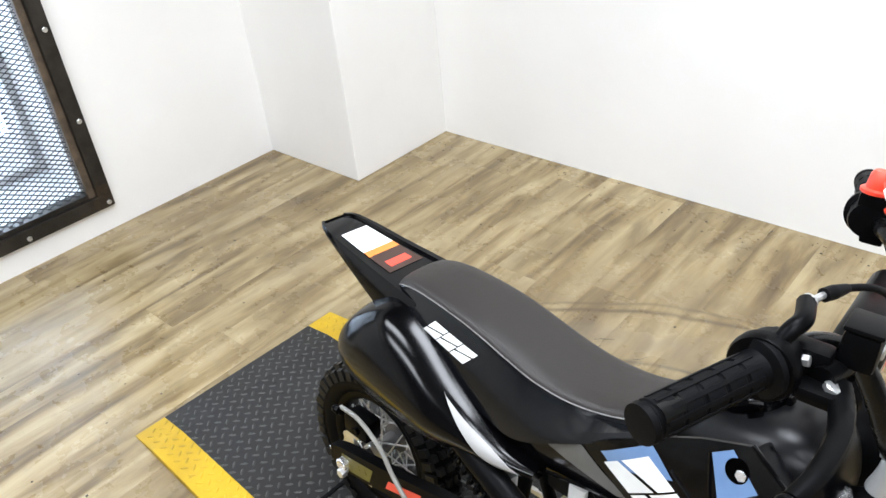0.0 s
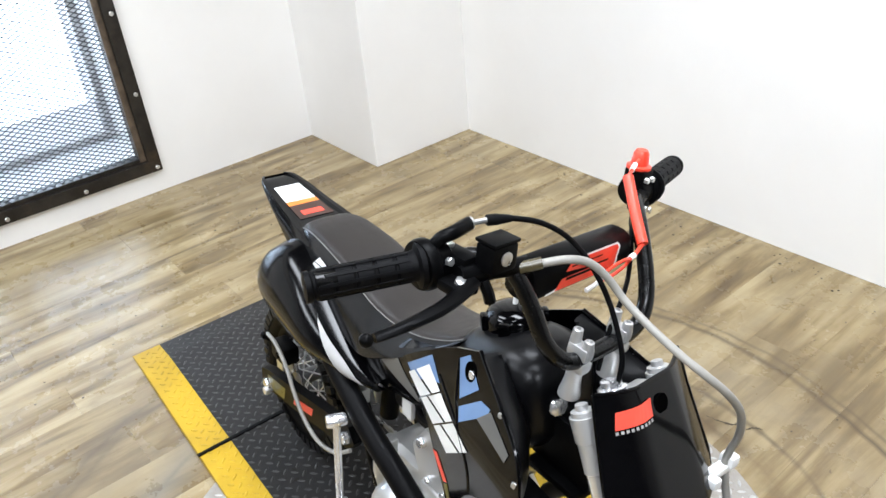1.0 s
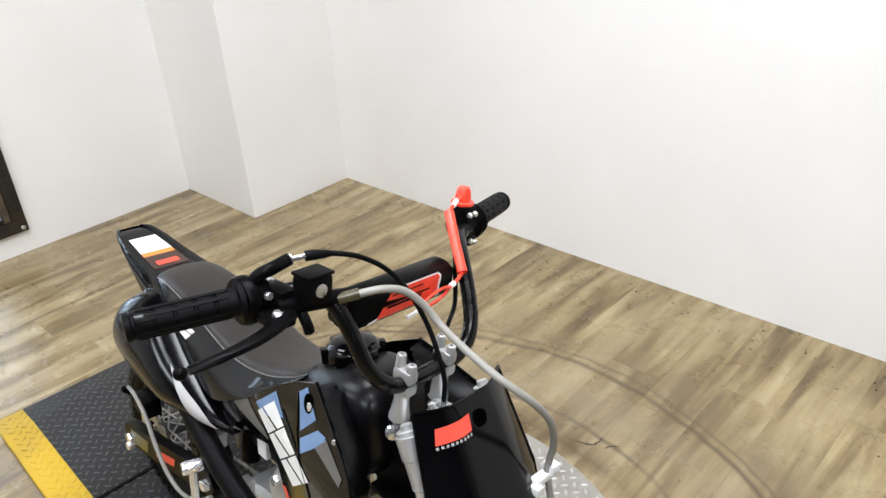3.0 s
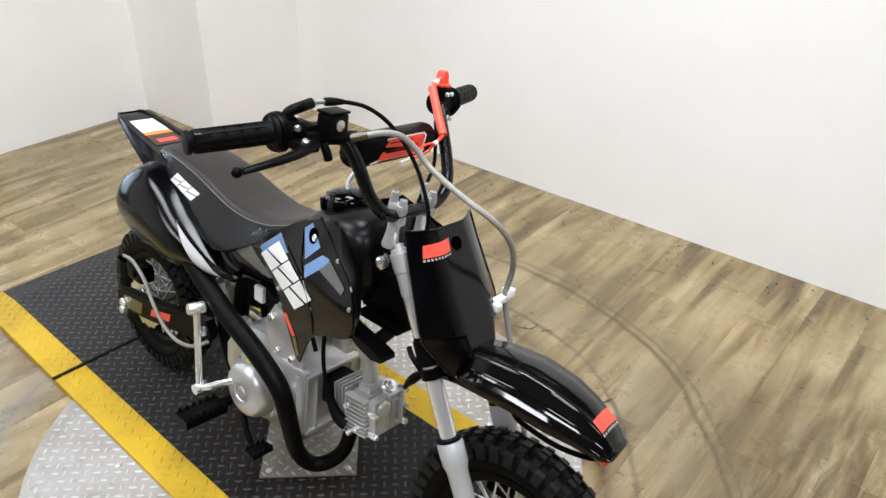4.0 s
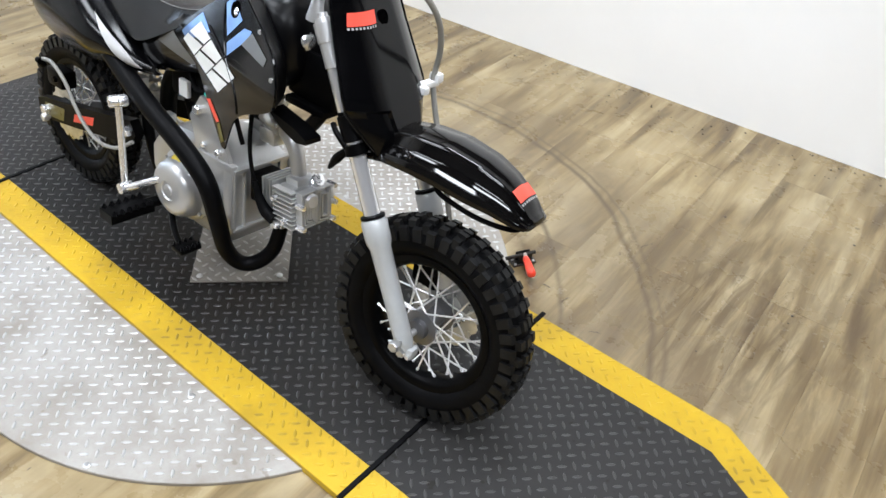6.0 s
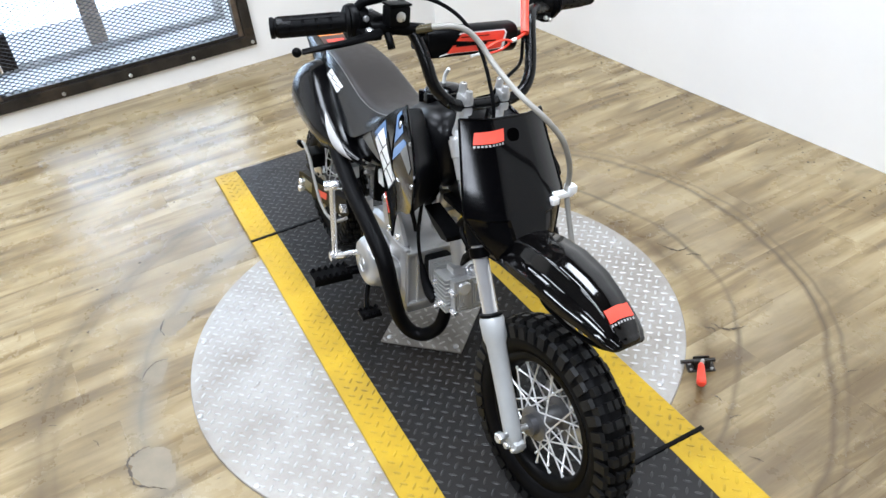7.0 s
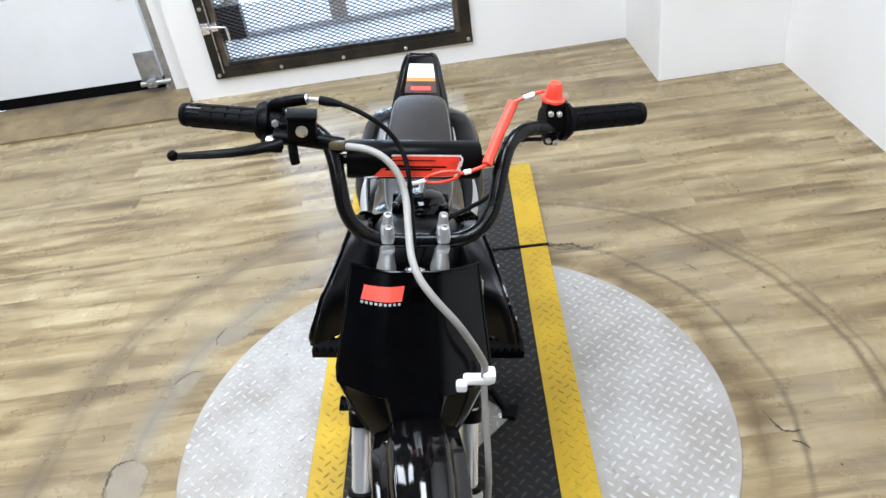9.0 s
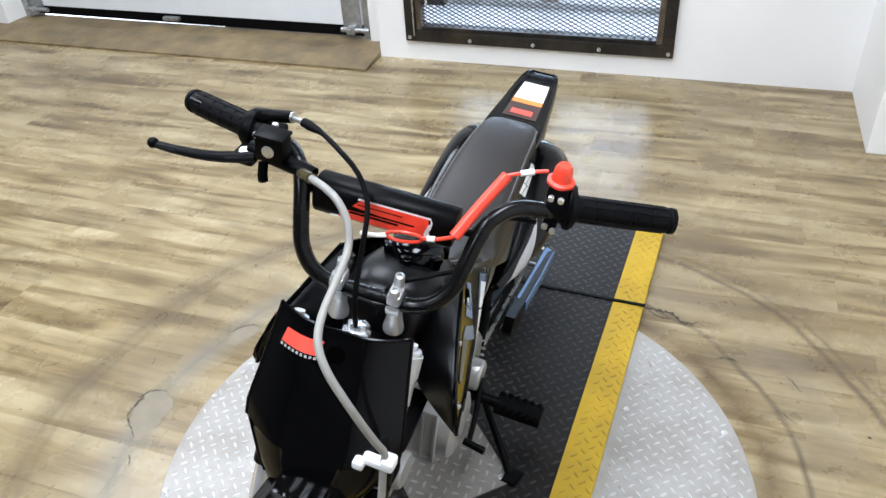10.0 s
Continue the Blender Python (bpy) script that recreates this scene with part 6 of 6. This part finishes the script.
spin(head, [(0.036, 0), (0.036, 0.014), (0.032, 0.020), (0.020, 0.021)], 28, CYL @ axis((0.128, 0.040, 0.0), (0, 1, 0)))
spin(head, [(0.017, -0.004), (0.017, 0.012), (0.012, 0.016)], 18, CYL @ axis((0.164, -0.014, 0.016), (1, 0, 0.1)))
hd = part("cylinder_head", head, "alu", eng, "finned cylinder head")
for k in range(9):           # level fins along the flanks
    z = -0.042 + k * 0.0098
    for y0, y1 in ((-0.052, -0.036), (0.036, 0.046)):
        bm = bmesh.new()
        box(bm, (0.102, y0, z), (0.160, y1, z + 0.0030), 0.001, CYL)
        part("head_fin", bm, "alu", hd, smooth=False)
for k in range(4):           # fins nested in a U on each half of the rocker cover
    for half in (-1, 1):
        if k == 3 and half > 0:
            continue
        c, hw, hh, t = half * 0.0195, 0.0175 - k * 0.0050, 0.037 - k * 0.0062, 0.0014
        bm = bmesh.new()
        front = 0.180 - 0.0014 * (3 - k)
        for y in (c - hw, c + hw):
            box(bm, (0.156, y - t, -hh), (front, y + t, hh), 0.0008, CYL)
        box(bm, (0.156, c - hw, -hh - t), (front, c + hw, -hh + t), 0.0008, CYL)
        if k % 2 == 0:
            box(bm, (0.156, c - hw, hh - t), (front, c + hw, hh + t), 0.0008, CYL)
        part("cover_fin", bm, "alu", hd, smooth=False)
bm = bmesh.new()
spin(bm, [(0.0165, -0.006), (0.0165, 0.006), (0.014, 0.009), (0.009, 0.010), (0.008, 0.018), (0.004, 0.019)], 18, CYL @ axis((0.154, 0.018, 0.043), (0.75, 0, 1)))
part("valve_cap", bm, "chrome", hd, "chrome valve cap")
bolts("head_bolt", "chrome", hd, [(CYL @ Vector((0.164, y, z)), CYL.to_3x3() @ Vector((1, 0, 0)), 0.0062, 0.020) for y, z in ((-0.040, -0.036), (0.040, -0.036), (-0.041, 0.012), (0.042, 0.038), (0.044, 0.0))]
      + [(CYL @ Vector((0.112, -0.050, 0.016)), (0, -1, 0), 0.006, 0.010), (CYL @ Vector((0.140, -0.050, -0.026)), (0, -1, 0), 0.006, 0.010), (CYL @ Vector((0.118, -0.050, -0.044)), (0, -1, 0), 0.006, 0.010)])
bm = bmesh.new()
tube(bm, [(0.452, 0.0, 0.322), (0.447, 0.0, 0.360), (0.432, 0.0, 0.400), (0.402, 0.0, 0.428)], [0.0165, 0.0155, 0.0155, 0.017], 16)
box(bm, (0.430, -0.026, 0.318), (0.478, 0.026, 0.329), 0.003)
part("intake_manifold", bm, "alu", eng)
bm = bmesh.new()
spin(bm, [(0.024, 0), (0.026, 0.03), (0.020, 0.06)], 18, axis((0.405, 0.0, 0.432), (-1, 0, 0.12)))
spin(bm, [(0.018, -0.03), (0.020, 0.03), (0.014, 0.045)], 18, axis((0.375, 0.0, 0.44), (0.1, 0, 1)))
box(bm, (0.352, -0.022, 0.388), (0.398, 0.022, 0.42), 0.006)
part("carburettor", bm, "steel", eng)
bm = bmesh.new()
tube(bm, [(0.35, 0, 0.44), (0.30, 0, 0.45), (0.24, 0.0, 0.46)], [0.022, 0.030, 0.034], 14)
box(bm, (0.10, -0.045, 0.40), (0.22, 0.045, 0.48), 0.012)
part("air_box", bm, "rubber", eng, "black air filter housing")
for s, shape in ((-1, ((0.205, 0.395), (0.240, 0.448), (0.270, 0.440), (0.330, 0.345), (0.332, 0.322), (0.23, 0.325))),
                 (1, ((0.205, 0.395), (0.235, 0.440), (0.262, 0.430), (0.300, 0.345), (0.318, 0.215), (0.298, 0.205), (0.280, 0.318), (0.23, 0.325)))):
    bm = bmesh.new()
    loft(bm, [[Vector((u, s * v, w)) for u, w in shape] for v in (0.066, 0.074)])
    part("engine_bracket", bm, "alu", eng, "bare aluminium engine bracket")
bolts("bracket_bolt", "chrome", eng, [((0.236, -0.075, 0.418), (0, -1, 0), 0.010, 0.010), ((0.300, -0.075, 0.350), (0, -1, 0), 0.008, 0.008), ((0.255, -0.075, 0.35), (0, -1, 0), 0.007, 0.007)])
bm = bmesh.new()
tube(bm, [(0.365, -0.050, 0.46), (0.375, -0.062, 0.40), (0.385, -0.062, 0.345), (0.405, -0.055, 0.29), (0.430, -0.050, 0.268)], 0.0042, 8)
tube(bm, [(0.392, -0.060, 0.325), (0.404, -0.058, 0.292), (0.420, -0.054, 0.268), (0.440, -0.050, 0.258)], [0.006, 0.0095, 0.013, 0.013], 10)
tube(bm, [(0.28, -0.04, 0.48), (0.32, -0.055, 0.44), (0.34, -0.05, 0.38)], 0.005, 8)
tube(bm, [(0.18, -0.05, 0.47), (0.22, -0.065, 0.45), (0.27, -0.05, 0.46), (0.31, -0.04, 0.44)], 0.006, 8)
part("spark_plug_lead", bm, "rubber", eng)
bm = bmesh.new()
box(bm, (0.292, -0.075, 0.462), (0.306, -0.066, 0.478), 0.002)
tube(bm, [(0.25, -0.07, 0.455), (0.275, -0.078, 0.46), (0.30, -0.07, 0.47)], 0.003, 6)
part("wire_plug", bm, "teal", eng)
bm = bmesh.new()
box(bm, (0.150, -0.060, 0.415), (0.178, -0.05, 0.450), 0.002)
part("relay", bm, "nylon", eng, "white relay block")

# -- exhaust --
EXH = [(-0.16, -0.085, 0.505), (-0.06, -0.100, 0.472), (0.12, -0.118, 0.402), (0.242, -0.120, 0.354), (0.314, -0.117, 0.305), (0.340, -0.108, 0.225), (0.343, -0.090, 0.154), (0.356, -0.066, 0.117), (0.378, -0.040, 0.116), (0.404, -0.016, 0.154), (0.413, -0.002, 0.226)]
exh = part("exhaust_pipe", tube(bmesh.new(), EXH, [0.020, 0.020, 0.0205, 0.0205, 0.020, 0.0185, 0.0172, 0.0165, 0.016, 0.0155, 0.015], 18, 7), "matte", bike, "matte black exhaust header pipe")
bm = bmesh.new()
box(bm, (0.391, -0.026, 0.222), (0.437, 0.026, 0.232), 0.003)
for y in (-0.02, 0.02):
    bolt(bm, (0.403, y, 0.221), (0, 0, -1), 0.006, 0.012)
part("exhaust_flange", bm, "steel", exh)
for q in ((0.165, -0.098, 0.375), (0.06, -0.090, 0.415)):
    part("exhaust_bracket", boxes(((q[0] - 0.012, q[1] - 0.004, q[2] - 0.02), (q[0] + 0.012, q[1] + 0.014, q[2] + 0.012)), bevel=0.003), "steel", exh)
    bolts("bracket_bolt", "steel", exh, [((q[0], q[1] - 0.006, q[2] - 0.012), (0, -1, 0), 0.006, 0.006)])
bm = bmesh.new()
spin(bm, [(0.020, 0), (0.034, 0.02), (0.036, 0.03), (0.036, 0.17), (0.030, 0.185), (0.014, 0.188)], 22, axis((-0.12, -0.082, 0.492), (-1, 0.06, 0.12)))
part("muffler", bm, "matte", exh, "black muffler behind the side panel")

# -- kick starter, pegs, pedals, side stand --
bm = bmesh.new()
tube(bm, [(0.178, -0.100, 0.252), (0.150, -0.130, 0.235), (0.112, -0.150, 0.212), (0.095, -0.155, 0.205)], 0.0085, 10)
rod(bm, (0.090, -0.155, 0.200), (0.080, -0.152, 0.392), 0.0075, 10)
spin(bm, [(0.016, -0.012), (0.017, 0.0), (0.016, 0.014), (0.009, 0.016)], 16, axis((0.178, -0.098, 0.252), (0, -1, 0)))
spin(bm, [(0.012, -0.014), (0.012, 0.014)], 14, axis((0.092, -0.155, 0.202), (0, 1, 0)))
spin(bm, [(0.011, -0.018), (0.013, -0.012), (0.013, 0.012), (0.011, 0.018)], 14, axis((0.079, -0.152, 0.392), (0.3, 1, 0)))
kick = part("kick_starter", bm, "chrome", bike, "chromed folding kick starter")
bm = bmesh.new()
spin(bm, [(0.012, 0), (0.012, 0.004), (0.006, 0.005)], 14, axis((0.178, -0.114, 0.252), (0, -1, 0)))
part("boss", bm, "rubber", kick)


def peg(side):
    bm = bmesh.new()
    box(bm, (0.128, side * 0.140 - 0.0, 0.176), (0.172, side * 0.140 + side * 0.098, 0.196), 0.0) if side > 0 else box(bm, (0.128, -0.238, 0.176), (0.172, -0.140, 0.196), 0.0)
    for i in range(6):
        for du in (0.131, 0.169):
            y = side * (0.148 + i * 0.016)
            spin(bm, [(0.0075, 0), (0.002, 0.010)], 4, axis((du, y, 0.195), (0, 0, 1)))
    rod(bm, (0.150, side * 0.05, 0.182), (0.150, side * 0.150, 0.186), 0.012, 10)
    part("foot_peg", bm, "satin", bike, "black serrated foot peg")


mirror_pair(peg)
bm = bmesh.new()
tube(bm, [(0.150, -0.085, 0.165), (0.20, -0.115, 0.145), (0.25, -0.135, 0.135), (0.285, -0.140, 0.140)], 0.007, 10)
box(bm, (0.268, -0.168, 0.142), (0.302, -0.118, 0.152), 0.003)
for i in range(4):
    for du in (0.272, 0.298):
        spin(bm, [(0.006, 0), (0.002, 0.007)], 4, axis((du, -0.162 + i * 0.013, 0.152), (0, 0, 1)))
part("brake_pedal", bm, "satin", bike, "black rear brake pedal")
bm = bmesh.new()
tube(bm, [(0.13, 0.095, 0.22), (0.20, 0.11, 0.19), (0.27, 0.12, 0.18)], 0.006, 8)
rod(bm, (0.268, 0.11, 0.18), (0.275, 0.155, 0.18), 0.008, 10)
part("shift_pedal", bm, "satin", bike)
bm = bmesh.new()
tube(bm, [(0.085, 0.075, 0.165), (0.125, 0.120, 0.120), (0.175, 0.178, 0.062), (0.200, 0.205, 0.034)], 0.0085, 10)
loft(bm, [[(0.180, 0.195, 0.0305), (0.222, 0.190, 0.030), (0.228, 0.225, 0.035), (0.186, 0.235, 0.037)], [(0.184, 0.197, 0.040), (0.220, 0.194, 0.039), (0.224, 0.220, 0.043), (0.190, 0.230, 0.045)]])
part("side_stand", bm, "matte", bike, "black steel side stand")
bm = bmesh.new()
tube(bm, [(0.075 + 0.0008 * k, 0.075 + 0.007 * math.cos(k * 0.8), 0.27 - 0.0018 * k + 0.007 * math.sin(k * 0.8)) for k in range(56)], 0.0016, 6, 1)
part("stand_spring", bm, "steel", bike)

# -- swing arm, shock, chain --
def swing_arm(side):
    bm = bmesh.new()
    loft(bm, [[Vector((u, side * v, w)) for u, w in ((-0.365, 0.225), (-0.33, 0.238), (-0.20, 0.264), (0.03, 0.318), (0.05, 0.290), (0.03, 0.262), (-0.20, 0.208), (-0.33, 0.182), (-0.365, 0.195))] for v in ((0.078, 0.100) if side < 0 else (0.102, 0.124))])
    a = part("swing_arm", bm, "satin", bike, "black swing arm with red logo")
    decal("red_logo", [(-0.205, 0.222), (-0.120, 0.245), (-0.112, 0.268), (-0.197, 0.244)], a, "red", a, side, label="small red logo block", cuts=1)
    decal("olive_film", [(-0.335, 0.190), (-0.25, 0.205), (-0.24, 0.240), (-0.33, 0.226)], a, "olive", a, side, cuts=1)
    if side > 0:
        bm = bmesh.new()
        loft(bm, [[Vector((u, v, w)) for v, w in ((0.104, top + 0.002), (0.127, top - 0.006), (0.1285, top - 0.030), (0.1262, top - 0.030), (0.1248, top - 0.008), (0.104, top))] for u, top in ((-0.345, 0.236), (-0.20, 0.264), (-0.06, 0.297))])
        part("blue_strip", bm, "blue_silver", a, "pale blue strip along the swing arm's upper edge", smooth=False)
    for q, d, r in (((-0.322, side * 0.101, 0.208), (0, side, 0), 0.014), ((-0.362, side * 0.090, 0.21), (-1, 0, 0), 0.007), ((0.025, side * 0.101, 0.292), (0, side, 0), 0.013)):
        bm = bmesh.new()
        bolt(bm, q, d, r, 0.012)
        part("adjuster_bolt", bm, "chrome", a)


mirror_pair(swing_arm)
bm = bmesh.new()
tube(bm, [(0.02 - 0.0016 * k * 1.0, -0.075 + 0.016 * math.cos(k * 0.7), 0.335 + 0.0012 * k + 0.016 * math.sin(k * 0.7)) for k in range(70)], 0.0032, 6, 1)
rod(bm, (0.03, -0.075, 0.33), (-0.10, -0.072, 0.425), 0.008, 10)
part("return_spring", bm, "satin", bike)
bm = bmesh.new()
coil = [(-0.02 - 0.075 * k / 90 + 0.021 * math.cos(k * 0.62), 0.021 * math.sin(k * 0.62), 0.34 + 0.15 * k / 90) for k in range(91)]
tube(bm, coil, 0.0042, 8, 1)
rod(bm, (-0.012, 0, 0.31), (-0.10, 0, 0.53), 0.010, 10)
part("shock_absorber", bm, "steel", bike)
bm = bmesh.new()
tube(bm, [(-0.335, -0.092, 0.330), (-0.270, -0.104, 0.345), (-0.205, -0.112, 0.325), (-0.165, -0.116, 0.285), (-0.115, -0.120, 0.250), (-0.055, -0.122, 0.236), (0.005, -0.118, 0.248), (0.045, -0.105, 0.275)], 0.0044, 10)
part("rear_brake_hose", bm, "hose", bike, "grey rear brake hose")
bm = bmesh.new()
box(bm, (-0.340, -0.085, 0.268), (-0.275, -0.045, 0.312), 0.008)
bolt(bm, (-0.30, -0.086, 0.29), (0, -1, 0), 0.008, 0.006)
tube(bm, [(-0.345, -0.086, 0.31), (-0.345, -0.098, 0.325), (-0.335, -0.098, 0.325)], 0.008, 8)
part("rear_caliper", bm, "satin", bike, "black rear brake caliper")
bm = bmesh.new()
box(bm, (0.722, 0.045, 0.232), (0.782, 0.092, 0.285), 0.008)
part("front_caliper", bm, "satin", bike, "black front brake caliper")
bm = bmesh.new()
mm = axis((REAR[0], 0.058, REAR[2]), (0, 1, 0))
spin(bm, [(0.020, -0.0015), (0.066, -0.0015), (0.066, 0.0015), (0.020, 0.0015)], 40, mm)
for k in range(40):
    a = 2 * math.pi * k / 40
    box(bm, (0.065, -0.003, -0.0014), (0.071, 0.003, 0.0014), 0.0, mm @ Matrix.Rotation(a, 4, "Z"))
part("sprocket", bm, "steel", bike)
for (ua, wa), (ub, wb) in (((REAR[0], 0.275), (0.12, 0.250)), ((REAR[0], 0.135), (0.12, 0.200))):
    n = 34
    bm = bmesh.new()
    for k in range(n):
        u, w = ua + (ub - ua) * (k + 0.5) / n, wa + (wb - wa) * (k + 0.5) / n
        box(bm, (u - 0.0068, 0.054 if k % 2 else 0.0555, w - 0.0045), (u + 0.0068, 0.062 if k % 2 else 0.0605, w + 0.0045))
    part("chain_run", bm, "steel", bike, "drive chain")
bm = bmesh.new()
loft(bm, [[Vector((u, v, w)) for u, w in ((-0.30, 0.295), (-0.10, 0.300), (0.03, 0.330), (0.03, 0.318), (-0.10, 0.286), (-0.30, 0.280))] for v in (0.048, 0.070)])
part("chain_guard", bm, "satin", bike)
